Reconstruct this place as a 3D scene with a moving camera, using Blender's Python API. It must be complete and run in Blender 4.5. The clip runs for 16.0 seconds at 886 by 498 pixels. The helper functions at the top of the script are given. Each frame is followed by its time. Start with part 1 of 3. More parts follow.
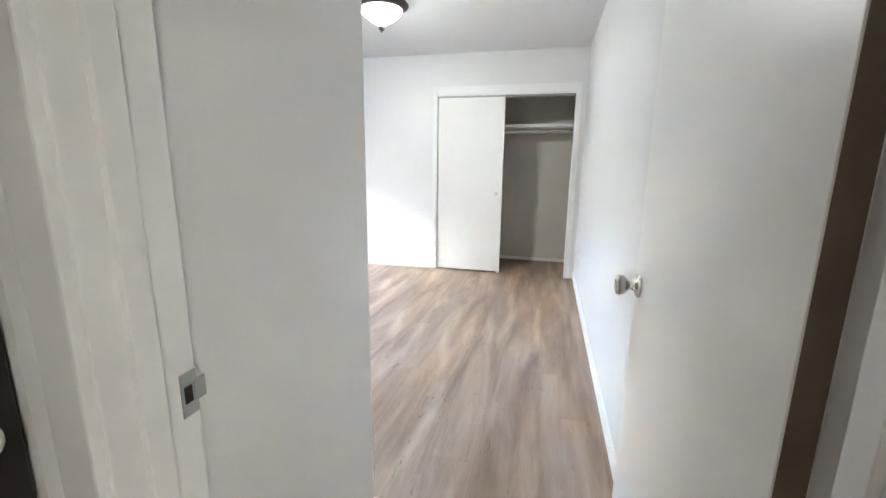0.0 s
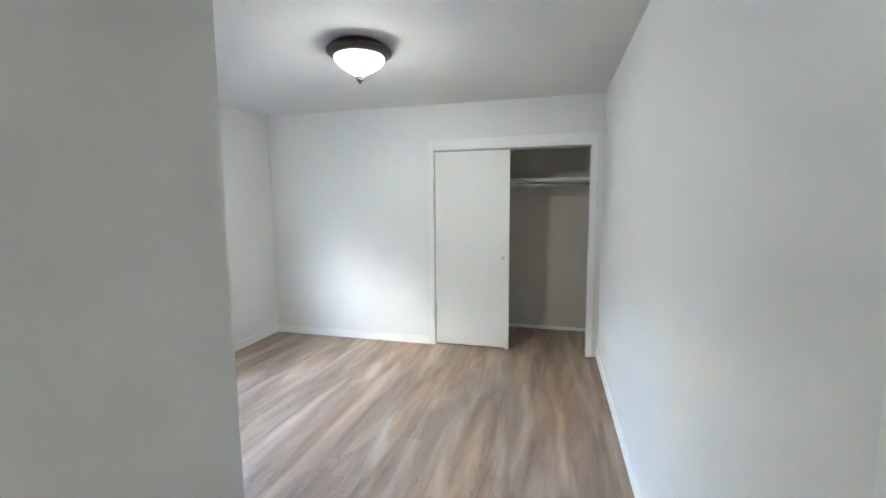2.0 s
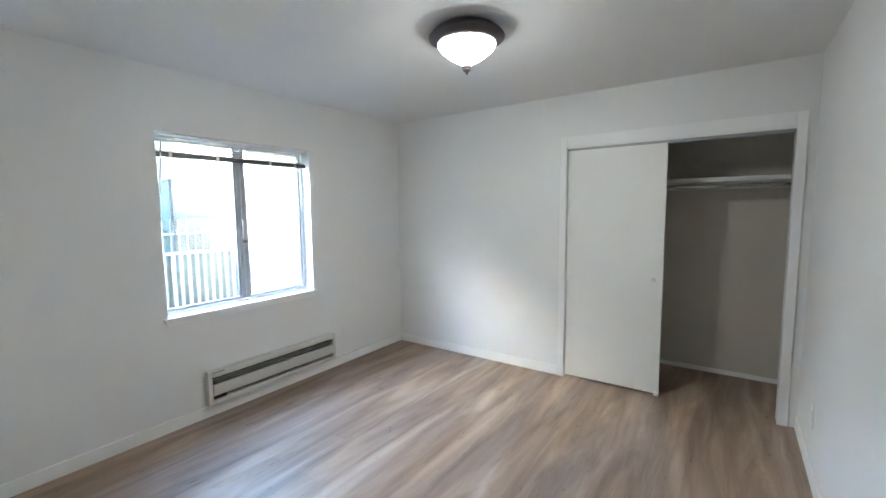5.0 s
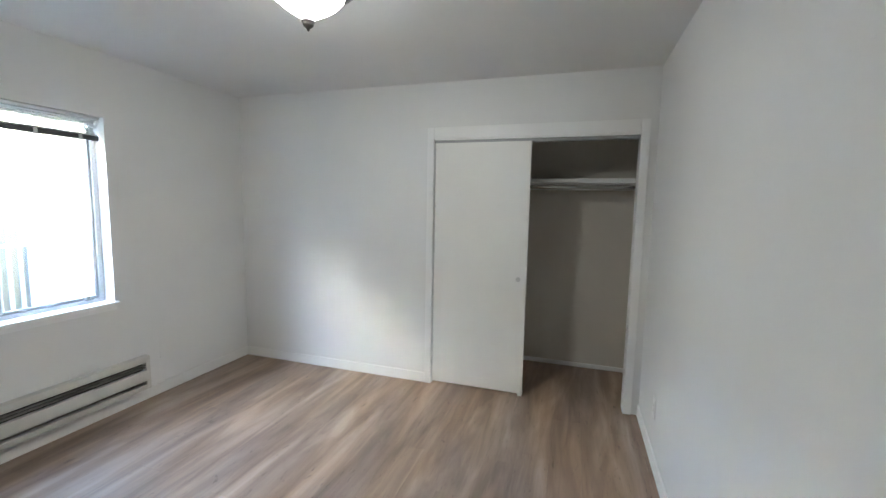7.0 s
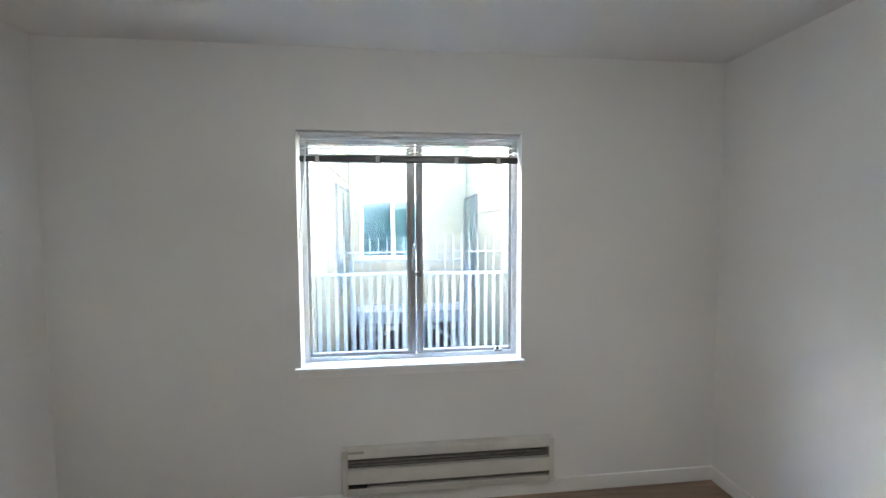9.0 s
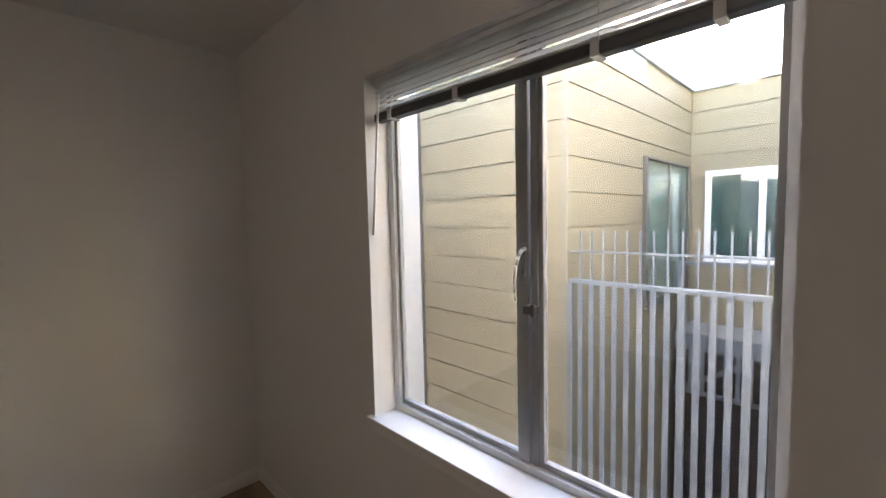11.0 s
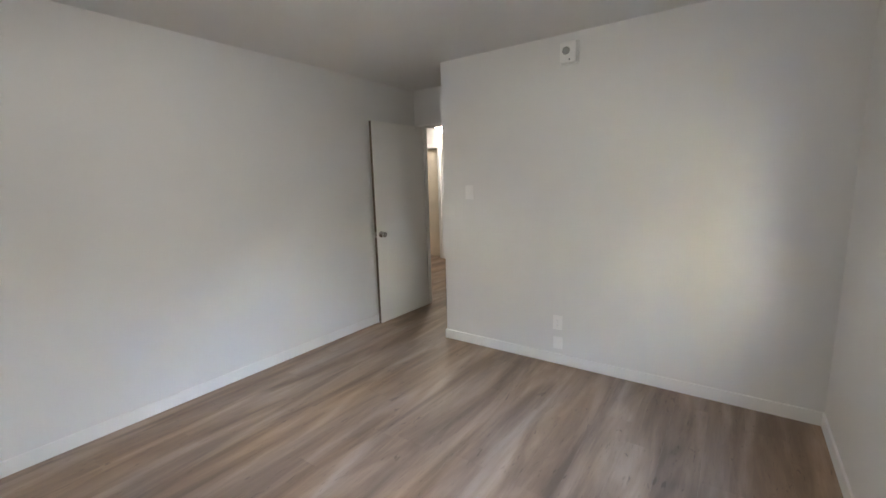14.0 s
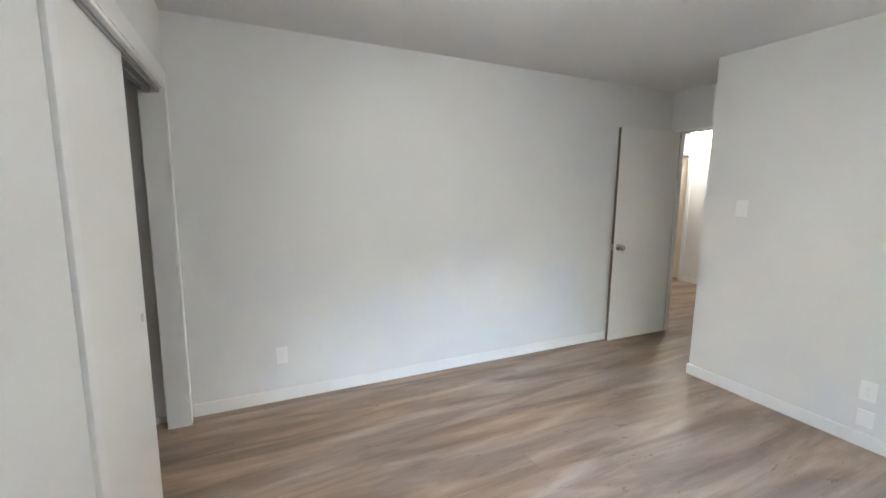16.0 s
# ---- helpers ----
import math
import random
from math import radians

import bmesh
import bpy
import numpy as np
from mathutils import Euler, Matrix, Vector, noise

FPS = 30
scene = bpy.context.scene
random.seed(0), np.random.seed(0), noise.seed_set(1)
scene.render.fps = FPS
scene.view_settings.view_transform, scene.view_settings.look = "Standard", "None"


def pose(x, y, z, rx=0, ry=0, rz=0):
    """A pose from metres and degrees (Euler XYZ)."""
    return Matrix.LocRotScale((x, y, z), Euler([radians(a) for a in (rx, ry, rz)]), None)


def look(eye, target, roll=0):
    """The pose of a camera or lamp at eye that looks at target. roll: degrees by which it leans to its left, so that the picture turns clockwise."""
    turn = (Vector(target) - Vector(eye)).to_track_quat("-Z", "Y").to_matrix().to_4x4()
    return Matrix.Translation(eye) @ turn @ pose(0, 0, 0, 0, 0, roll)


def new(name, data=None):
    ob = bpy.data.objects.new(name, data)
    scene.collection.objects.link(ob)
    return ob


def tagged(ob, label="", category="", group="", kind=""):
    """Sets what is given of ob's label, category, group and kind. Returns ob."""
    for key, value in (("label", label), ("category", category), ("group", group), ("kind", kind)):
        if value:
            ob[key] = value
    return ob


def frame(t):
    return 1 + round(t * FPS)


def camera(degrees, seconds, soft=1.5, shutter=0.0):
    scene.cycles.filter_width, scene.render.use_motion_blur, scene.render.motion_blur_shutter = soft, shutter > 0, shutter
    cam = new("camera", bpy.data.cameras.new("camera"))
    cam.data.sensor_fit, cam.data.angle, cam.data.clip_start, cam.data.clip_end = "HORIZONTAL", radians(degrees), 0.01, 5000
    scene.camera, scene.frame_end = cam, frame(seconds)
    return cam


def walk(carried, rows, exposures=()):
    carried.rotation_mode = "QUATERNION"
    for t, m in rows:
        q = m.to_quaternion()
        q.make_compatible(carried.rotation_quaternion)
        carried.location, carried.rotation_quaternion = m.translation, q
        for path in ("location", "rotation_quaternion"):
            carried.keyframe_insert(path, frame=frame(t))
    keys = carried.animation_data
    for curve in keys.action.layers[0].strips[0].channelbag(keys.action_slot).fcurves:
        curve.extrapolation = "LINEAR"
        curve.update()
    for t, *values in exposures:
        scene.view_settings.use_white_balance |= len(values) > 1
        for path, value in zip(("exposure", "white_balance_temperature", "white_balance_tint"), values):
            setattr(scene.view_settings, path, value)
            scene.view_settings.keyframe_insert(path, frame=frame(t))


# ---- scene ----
cam = camera(93.9, 16.0)
PATH = [
    (0, (-0.341, -1.16, 1.247), (-0.812, 0.742, 0.845), 0.7),
    (0.5, (-0.385, -1.043, 1.382), (-0.667, 0.912, 1.069), 0.4),
    (1, (-0.407, -0.885, 1.465), (-0.651, 1.086, 1.231), 0.2),
    (1.5, (-0.464, -0.662, 1.471), (-0.756, 1.309, 1.294), -0.1),
    (2, (-0.436, -0.474, 1.458), (-0.944, 1.449, 1.242), -0.4),
    (2.5, (-0.403, -0.336, 1.457), (-1.161, 1.494, 1.18), -1.0),
    (3, (-0.421, -0.182, 1.405), (-1.423, 1.518, 1.076), -1.8),
    (3.2, (-0.419, -0.128, 1.393), (-1.548, 1.482, 1.027), -2.2),
    (5.3, (-0.414, 0.033, 1.501), (-1.553, 1.668, 1.333), -0.4),
    (5.5, (-0.421, 0.033, 1.493), (-1.472, 1.725, 1.313), -0.4),
    (6, (-0.443, 0.037, 1.485), (-1.296, 1.83, 1.245), 0.1),
    (6.5, (-0.494, 0.108, 1.454), (-1.157, 1.977, 1.201), 0.9),
    (7, (-0.494, 0.412, 1.488), (-1.101, 2.306, 1.275), 1.1),
    (7.5, (-0.57, 0.774, 1.506), (-1.493, 2.539, 1.324), 0.6),
    (8, (-0.723, 1.15, 1.521), (-2.169, 2.523, 1.366), 0.5),
    (8.5, (-0.969, 1.471, 1.539), (-2.801, 2.257, 1.38), 0.1),
    (9, (-1.288, 1.705, 1.533), (-3.272, 1.928, 1.413), -0.3),
    (9.2, (-1.412, 1.756, 1.524), (-3.408, 1.829, 1.43), -0.4),
    (11.3, (-2.818, 2.526, 1.506), (-3.936, 0.875, 1.35), -1.7),
    (11.5, (-2.934, 2.553, 1.493), (-3.829, 0.772, 1.33), -1.9),
    (12, (-3.076, 2.611, 1.503), (-3.406, 0.65, 1.289), -2.1),
    (12.5, (-3.131, 2.736, 1.491), (-2.826, 0.773, 1.252), -1.9),
    (13, (-3.08, 2.843, 1.478), (-2.326, 1.008, 1.225), -1.1),
    (13.5, (-3.038, 2.953, 1.451), (-2.116, 1.204, 1.15), -1.2),
    (14, (-3.0, 3.016, 1.449), (-1.852, 1.411, 1.123), -1.6),
    (14.5, (-2.96, 3.046, 1.472), (-1.602, 1.617, 1.137), -1.0),
    (15, (-2.932, 3.09, 1.455), (-1.366, 1.89, 1.128), -0.2),
    (15.5, (-2.905, 3.143, 1.45), (-1.186, 2.169, 1.137), 0.3),
    (16, (-2.907, 3.166, 1.458), (-1.114, 2.326, 1.173), 0.6),
]
EXPOSURES = [(0, 8.4, 5850, 8), (1.0, 8.2, 5850, 6), (1.5, 8.05, 5800, 5), (2.2, 7.75, 5800, 5), (3.0, 7.5, 5800, 6), (5.5, 7.42, 5850, 6), (7.0, 7.32, 5950, 7), (9.2, 6.8, 6250, 9), (11.3, 5.3, 7900, 22), (12.0, 5.45, 7900, 22), (12.6, 5.95, 7800, 22), (13.0, 6.45, 7600, 22), (13.4, 6.75, 7100, 18), (14.5, 7.35, 6300, 10), (16, 7.65, 6150, 9)]
walk(cam, [(t, look(eye, target, roll)) for t, eye, target, roll in PATH], EXPOSURES)

# ---- world, sun, exposure ----
world = bpy.data.worlds.new("sky")
scene.world = world
world.use_nodes = True
wn = world.node_tree
sky = wn.nodes.new("ShaderNodeTexSky")
sky.sky_type = "NISHITA"
sky.sun_disc = False
sky.sun_elevation = radians(21)
sky.sun_rotation = radians(230)
sky.dust_density = 1.5
wn.links.new(sky.outputs["Color"], wn.nodes["Background"].inputs["Color"])
wn.nodes["Background"].inputs["Strength"].default_value = 0.15

sun_data = bpy.data.lights.new("sun", "SUN")
sun_data.energy, sun_data.angle, sun_data.color = 5.0, radians(0.5), (1.0, 0.96, 0.90)
sun = new("sun", sun_data)
sun.matrix_world = look((-7.66, -6.43, 3.84), (0.0, 0.0, 0.0))

LAMP_GLOW = 0.63
HALL_GLOW = 0.82

# ---- materials ----


def material(name, color, rough=0.5, metal=0.0, bump=0.0, bump_scale=60.0, vary=0.06, vary_scale=3.0, spec=0.5, coat=0.0):
    """A painted or plain surface: base colour with soft blotches and a fine relief."""
    m = bpy.data.materials.new(name)
    m.use_nodes = True
    t = m.node_tree
    n, link = t.nodes, t.links.new
    b = n["Principled BSDF"]
    b.inputs["Roughness"].default_value = rough
    b.inputs["Metallic"].default_value = metal
    b.inputs["Specular IOR Level"].default_value = spec
    b.inputs["Coat Weight"].default_value = coat
    co = n.new("ShaderNodeTexCoord")
    big = n.new("ShaderNodeTexNoise")
    big.inputs["Scale"].default_value = vary_scale
    big.inputs["Detail"].default_value = 5.0
    link(co.outputs["Object"], big.inputs["Vector"])
    ramp = n.new("ShaderNodeMapRange")
    ramp.inputs["From Min"].default_value, ramp.inputs["From Max"].default_value = 0.3, 0.7
    ramp.inputs["To Min"].default_value, ramp.inputs["To Max"].default_value = 1.0 - vary, 1.0 + vary * 0.4
    link(big.outputs["Fac"], ramp.inputs["Value"])
    mul = n.new("ShaderNodeVectorMath")
    mul.operation = "SCALE"
    mul.inputs[0].default_value = color
    link(ramp.outputs["Result"], mul.inputs["Scale"])
    link(mul.outputs["Vector"], b.inputs["Base Color"])
    rr = n.new("ShaderNodeMapRange")
    rr.inputs["To Min"].default_value, rr.inputs["To Max"].default_value = max(0.02, rough - 0.07), min(1.0, rough + 0.07)
    link(big.outputs["Fac"], rr.inputs["Value"])
    link(rr.outputs["Result"], b.inputs["Roughness"])
    if bump:
        fine = n.new("ShaderNodeTexNoise")
        fine.inputs["Scale"].default_value = bump_scale
        fine.inputs["Detail"].default_value = 4.0
        link(co.outputs["Object"], fine.inputs["Vector"])
        bp = n.new("ShaderNodeBump")
        bp.inputs["Strength"].default_value = bump
        bp.inputs["Distance"].default_value = 0.004
        link(fine.outputs["Fac"], bp.inputs["Height"])
        link(bp.outputs["Normal"], b.inputs["Normal"])
    return m


def glow(name, color, strength):
    m = bpy.data.materials.new(name)
    m.use_nodes = True
    b = m.node_tree.nodes["Principled BSDF"]
    b.inputs["Base Color"].default_value = (0.9, 0.9, 0.88, 1)
    b.inputs["Roughness"].default_value = 0.25
    b.inputs["Emission Color"].default_value = (*color, 1)
    t = m.node_tree
    co, sep, fall = t.nodes.new("ShaderNodeTexCoord"), t.nodes.new("ShaderNodeSeparateXYZ"), t.nodes.new("ShaderNodeMapRange")
    t.links.new(co.outputs["Object"], sep.inputs["Vector"])
    t.links.new(sep.outputs["Z"], fall.inputs["Value"])
    # Glow is graded by height to imitate an inner bulb's fall-off at the rim.
    fall.inputs["From Min"].default_value, fall.inputs["From Max"].default_value = 2.290, 2.350
    fall.inputs["To Min"].default_value, fall.inputs["To Max"].default_value = strength, strength * 0.06
    t.links.new(fall.outputs["Result"], b.inputs["Emission Strength"])
    return m


def thin_glass(name, tint=(1, 1, 1), gloss=0.035, rough=0.0):
    """Thin window glass: see-through in the given tint, with the mirror sheen of its two faces."""
    m = bpy.data.materials.new(name)
    m.use_nodes = True
    t = m.node_tree
    t.nodes.remove(t.nodes["Principled BSDF"])
    clear = t.nodes.new("ShaderNodeBsdfTransparent")
    clear.inputs["Color"].default_value = (*tint, 1)
    shine = t.nodes.new("ShaderNodeBsdfGlossy")
    shine.inputs["Roughness"].default_value = rough
    edge = t.nodes.new("ShaderNodeLayerWeight")
    edge.inputs["Blend"].default_value = 0.5
    power = t.nodes.new("ShaderNodeMath")
    power.operation = "POWER"
    power.inputs[1].default_value = 5.0
    t.links.new(edge.outputs["Facing"], power.inputs[0])
    top = t.nodes.new("ShaderNodeMath")
    top.operation = "MULTIPLY_ADD"
    top.inputs[1].default_value = 0.9 - gloss
    top.inputs[2].default_value = gloss
    t.links.new(power.outputs["Value"], top.inputs[0])
    mix = t.nodes.new("ShaderNodeMixShader")
    t.links.new(top.outputs["Value"], mix.inputs["Fac"])
    t.links.new(clear.outputs["BSDF"], mix.inputs[1])
    t.links.new(shine.outputs["BSDF"], mix.inputs[2])
    t.links.new(mix.outputs["Shader"], t.nodes["Material Output"].inputs["Surface"])
    return m


def wood_floor():
    """Grey-brown vinyl oak: broad soft streaks along the plank, fine grain, a few knots, a tone for each plank."""
    m = bpy.data.materials.new("vinyl_oak")
    m.use_nodes = True
    t = m.node_tree
    n, link = t.nodes, t.links.new
    b = n["Principled BSDF"]
    co, info = n.new("ShaderNodeTexCoord"), n.new("ShaderNodeObjectInfo")
    shift = n.new("ShaderNodeVectorMath")
    shift.operation = "MULTIPLY_ADD"
    link(info.outputs["Random"], shift.inputs[0])
    shift.inputs[1].default_value = (37.0, 53.0, 11.0)
    link(co.outputs["Object"], shift.inputs[2])

    geo = n.new("ShaderNodeNewGeometry")

    def streak(sx, sy, detail, distort, running=False):
        mp = n.new("ShaderNodeMapping")
        mp.inputs["Scale"].default_value = (sx, sy, 1)
        link(geo.outputs["Position"] if running else shift.outputs["Vector"], mp.inputs["Vector"])
        nz = n.new("ShaderNodeTexNoise")
        nz.inputs["Scale"].default_value = 1.0
        nz.inputs["Detail"].default_value = detail
        nz.inputs["Distortion"].default_value = distort
        link(mp.outputs["Vector"], nz.inputs["Vector"])
        return nz

    broad, mid, grain, pore = streak(6.5, 0.9, 3, 0.7), streak(20, 2.2, 4, 0.8), streak(120, 4, 4, 0.3), streak(380, 12, 2, 0)
    drift, hue = streak(7.0, 0.95, 3, 0.7, True), streak(3.0, 0.6, 2, 0.3, True)
    ramp = n.new("ShaderNodeValToRGB")
    cr = ramp.color_ramp
    cr.elements[0].position, cr.elements[0].color = 0.28, (0.165, 0.113, 0.078, 1)
    cr.elements[1].position, cr.elements[1].color = 0.74, (0.455, 0.345, 0.262, 1)
    e = cr.elements.new(0.46)
    e.color = (0.265, 0.186, 0.131, 1)
    e = cr.elements.new(0.58)
    e.color = (0.350, 0.252, 0.180, 1)

    def madd(a, k, c):
        x = n.new("ShaderNodeMath")
        x.operation = "MULTIPLY_ADD"
        link(a, x.inputs[0])
        x.inputs[1].default_value = k
        if isinstance(c, float):
            x.inputs[2].default_value = c
        else:
            link(c, x.inputs[2])
        return x.outputs["Value"]

    v = madd(broad.outputs["Fac"], 0.26, -0.30)
    v = madd(drift.outputs["Fac"], 1.00, v)
    v = madd(mid.outputs["Fac"], 0.22, v)
    v = madd(grain.outputs["Fac"], 0.07, v)
    v = madd(info.outputs["Random"], 0.025, v)
    link(v, ramp.inputs["Fac"])
    tint = n.new("ShaderNodeMapRange")
    tint.inputs["From Min"].default_value, tint.inputs["From Max"].default_value = 0.36, 0.64
    link(hue.outputs["Fac"], tint.inputs["Value"])
    shade = n.new("ShaderNodeMixRGB")
    link(tint.outputs["Result"], shade.inputs["Fac"])
    shade.inputs["Color1"].default_value = (1.05, 0.99, 0.90, 1)
    shade.inputs["Color2"].default_value = (0.95, 0.99, 1.07, 1)
    cool = n.new("ShaderNodeMixRGB")
    cool.blend_type = "MULTIPLY"
    cool.inputs["Fac"].default_value = 1.0
    link(ramp.outputs["Color"], cool.inputs["Color1"])
    link(shade.outputs["Color"], cool.inputs["Color2"])
    dark = n.new("ShaderNodeMapRange")
    dark.inputs["From Min"].default_value, dark.inputs["From Max"].default_value = 0.62, 0.74
    dark.inputs["To Min"].default_value, dark.inputs["To Max"].default_value = 1.0, 0.72
    link(pore.outputs["Fac"], dark.inputs["Value"])
    check = streak(34, 7.5, 3, 1.6)
    crack = n.new("ShaderNodeMapRange")
    crack.inputs["From Min"].default_value, crack.inputs["From Max"].default_value = 0.655, 0.72
    crack.inputs["To Min"].default_value, crack.inputs["To Max"].default_value = 1.0, 0.62
    link(check.outputs["Fac"], crack.inputs["Value"])
    both = n.new("ShaderNodeMath")
    both.operation = "MULTIPLY"
    link(dark.outputs["Result"], both.inputs[0])
    link(crack.outputs["Result"], both.inputs[1])
    sc = n.new("ShaderNodeVectorMath")
    sc.operation = "SCALE"
    link(cool.outputs["Color"], sc.inputs[0])
    link(both.outputs["Value"], sc.inputs["Scale"])
    link(sc.outputs["Vector"], b.inputs["Base Color"])
    b.inputs["Specular IOR Level"].default_value = 0.55
    rg = n.new("ShaderNodeMapRange")
    rg.inputs["To Min"].default_value, rg.inputs["To Max"].default_value = 0.35, 0.47
    link(mid.outputs["Fac"], rg.inputs["Value"])
    link(rg.outputs["Result"], b.inputs["Roughness"])
    bp = n.new("ShaderNodeBump")
    bp.inputs["Strength"].default_value = 0.13
    bp.inputs["Distance"].default_value = 0.001
    link(grain.outputs["Fac"], bp.inputs["Height"])
    link(bp.outputs["Normal"], b.inputs["Normal"])
    return m


def siding_paint(name, color):
    """Painted cement boards: faint wood-grain relief, dust streaks and a slight tone for each board."""
    m = material(name, color, rough=0.6, bump=0.004, bump_scale=90, vary=0.10, vary_scale=1.7, spec=0.3)
    t = m.node_tree
    info = t.nodes.new("ShaderNodeObjectInfo")
    tone = t.nodes.new("ShaderNodeMapRange")
    tone.inputs["To Min"].default_value, tone.inputs["To Max"].default_value = 0.94, 1.04
    t.links.new(info.outputs["Random"], tone.inputs["Value"])
    b = t.nodes["Principled BSDF"]
    old = b.inputs["Base Color"].links[0].from_socket
    sc = t.nodes.new("ShaderNodeVectorMath")
    sc.operation = "SCALE"
    t.links.new(old, sc.inputs[0])
    t.links.new(tone.outputs["Result"], sc.inputs["Scale"])
    t.links.new(sc.outputs["Vector"], b.inputs["Base Color"])
    return m


M_WALL = material("wall_paint", (0.765, 0.76, 0.745), rough=0.48, bump=0.10, bump_scale=110, vary=0.03, vary_scale=1.2, spec=0.4)
M_CEIL = material("ceiling_paint", (0.76, 0.755, 0.74), rough=0.75, bump=0.35, bump_scale=70, vary=0.03, vary_scale=1.5, spec=0.3)
M_TRIM = material("trim_gloss_paint", (0.84, 0.835, 0.82), rough=0.36, vary=0.03)
M_DOOR = material("door_gloss_paint", (0.82, 0.81, 0.775), rough=0.34, spec=0.3, bump=0.03, bump_scale=60, vary=0.03, vary_scale=2.0)
M_HALLDOOR = material("cream_door_paint", (0.76, 0.68, 0.55), rough=0.35, bump=0.05, bump_scale=30)
# Off-white darkened and warmed in the colour for the shade inside the closet.
M_CLOSET = material("shade_toned_closet_paint", (0.60, 0.555, 0.485), rough=0.7, bump=0.10, bump_scale=110, vary=0.05, vary_scale=2.0, spec=0.3)
M_DARKDOOR = material("dark_stained_door", (0.022, 0.016, 0.013), rough=0.4, vary=0.3, vary_scale=6)
M_GREYDOOR = material("grey_door_paint", (0.06, 0.055, 0.048), rough=0.5, vary=0.1)
M_CHROME = material("satin_nickel", (0.62, 0.61, 0.58), rough=0.20, metal=1.0, vary=0.05)
M_BRONZE = material("oil_rubbed_bronze", (0.10, 0.088, 0.085), rough=0.38, metal=0.6, vary=0.15, vary_scale=12)
M_PLATE = material("white_plastic", (0.87, 0.865, 0.85), rough=0.35, vary=0.01)
# Greyer than the white round it, so that pull and outlet slots show.
M_PULL = material("grey_pull_and_slot", (0.62, 0.61, 0.585), rough=0.4, vary=0.08)
M_PLATE_IN = material("grey_plastic", (0.33, 0.33, 0.32), rough=0.5, vary=0.05)
# Black parts; also paints in the shade of latch hole, heater slots, door gap.
M_SLOT = material("black_and_recess_shade", (0.012, 0.012, 0.012), rough=0.7, vary=0.1)
M_HEATER = material("heater_enamel", (0.62, 0.605, 0.56), rough=0.38, vary=0.05, vary_scale=8)
M_FIN = material("heater_fin_metal", (0.26, 0.25, 0.225), rough=0.5, metal=0.5, vary=0.15, vary_scale=30)
M_VINYL = material("window_vinyl", (0.78, 0.79, 0.79), rough=0.35, vary=0.03)
M_ALU = material("window_aluminium", (0.38, 0.385, 0.39), rough=0.38, metal=0.2, vary=0.06)
M_CATCH = material("catch_metal", (0.17, 0.165, 0.16), rough=0.35, metal=0.3, vary=0.06)
M_EDGE = material("raw_door_edge", (0.17, 0.135, 0.095), rough=0.7, bump=0.2, bump_scale=80, vary=0.25, vary_scale=9)
M_SLAT = material("blind_slat", (0.74, 0.75, 0.75), rough=0.4, vary=0.03)
M_RAIL = material("blind_rail", (0.10, 0.105, 0.11), rough=0.35, metal=0.3, vary=0.05)
# Tint is darkened to hold down the brightness of the view outside.
M_GLASS = thin_glass("view_dimming_glass", (0.64, 0.66, 0.665))
M_FARGLASS = thin_glass("far_window_glass", (0.78, 0.84, 0.82), 0.07)
M_FLOOR = wood_floor()
M_SUB = material("subfloor", (0.05, 0.04, 0.03), rough=0.9, vary=0.2)
# Outdoor colours darkened below their true tone to hold down bright daylight.
M_SIDING = siding_paint("dimmed_yellow_siding", (0.268, 0.232, 0.158))
M_CORNER = material("dimmed_corner_trim", (0.26, 0.24, 0.185), rough=0.6, vary=0.05)
M_STUCCO = material("dimmed_white_stucco", (0.42, 0.42, 0.415), rough=0.8, bump=0.25, bump_scale=120, vary=0.06, vary_scale=1.3, spec=0.2)
M_FENCE = material("dimmed_blue_grey_steel", (0.18, 0.205, 0.23), rough=0.45, metal=0.15, vary=0.10, vary_scale=7)
M_ROOF = material("roof_membrane", (0.40, 0.45, 0.50), rough=0.7, vary=0.12)
M_CURTAIN = material("grey_green_curtain", (0.50, 0.54, 0.51), rough=0.9, vary=0.08)
M_TEAL = material("teal_curtain", (0.10, 0.19, 0.19), rough=0.9, vary=0.1)
M_DARKFRAME = material("bronze_window_frame", (0.13, 0.125, 0.12), rough=0.4, metal=0.4, vary=0.1)
M_GRATE = material("galvanised_grating", (0.50, 0.51, 0.52), rough=0.45, metal=0.4, vary=0.15, vary_scale=15)
M_CONCRETE = material("concrete", (0.30, 0.29, 0.27), rough=0.9, bump=0.3, bump_scale=30, vary=0.2, vary_scale=1.5)
# Near-black that paints in the darkness under the landing and behind the pane.
M_UNLIT = material("unlit_void_black", (0.035, 0.03, 0.028), rough=0.8, vary=0.2)
M_LAMP = glow("frosted_lamp_glass", (1.0, 0.95, 0.87), LAMP_GLOW)
M_HALLLAMP = glow("warm_lamp_glass", (1.0, 0.92, 0.80), HALL_GLOW)

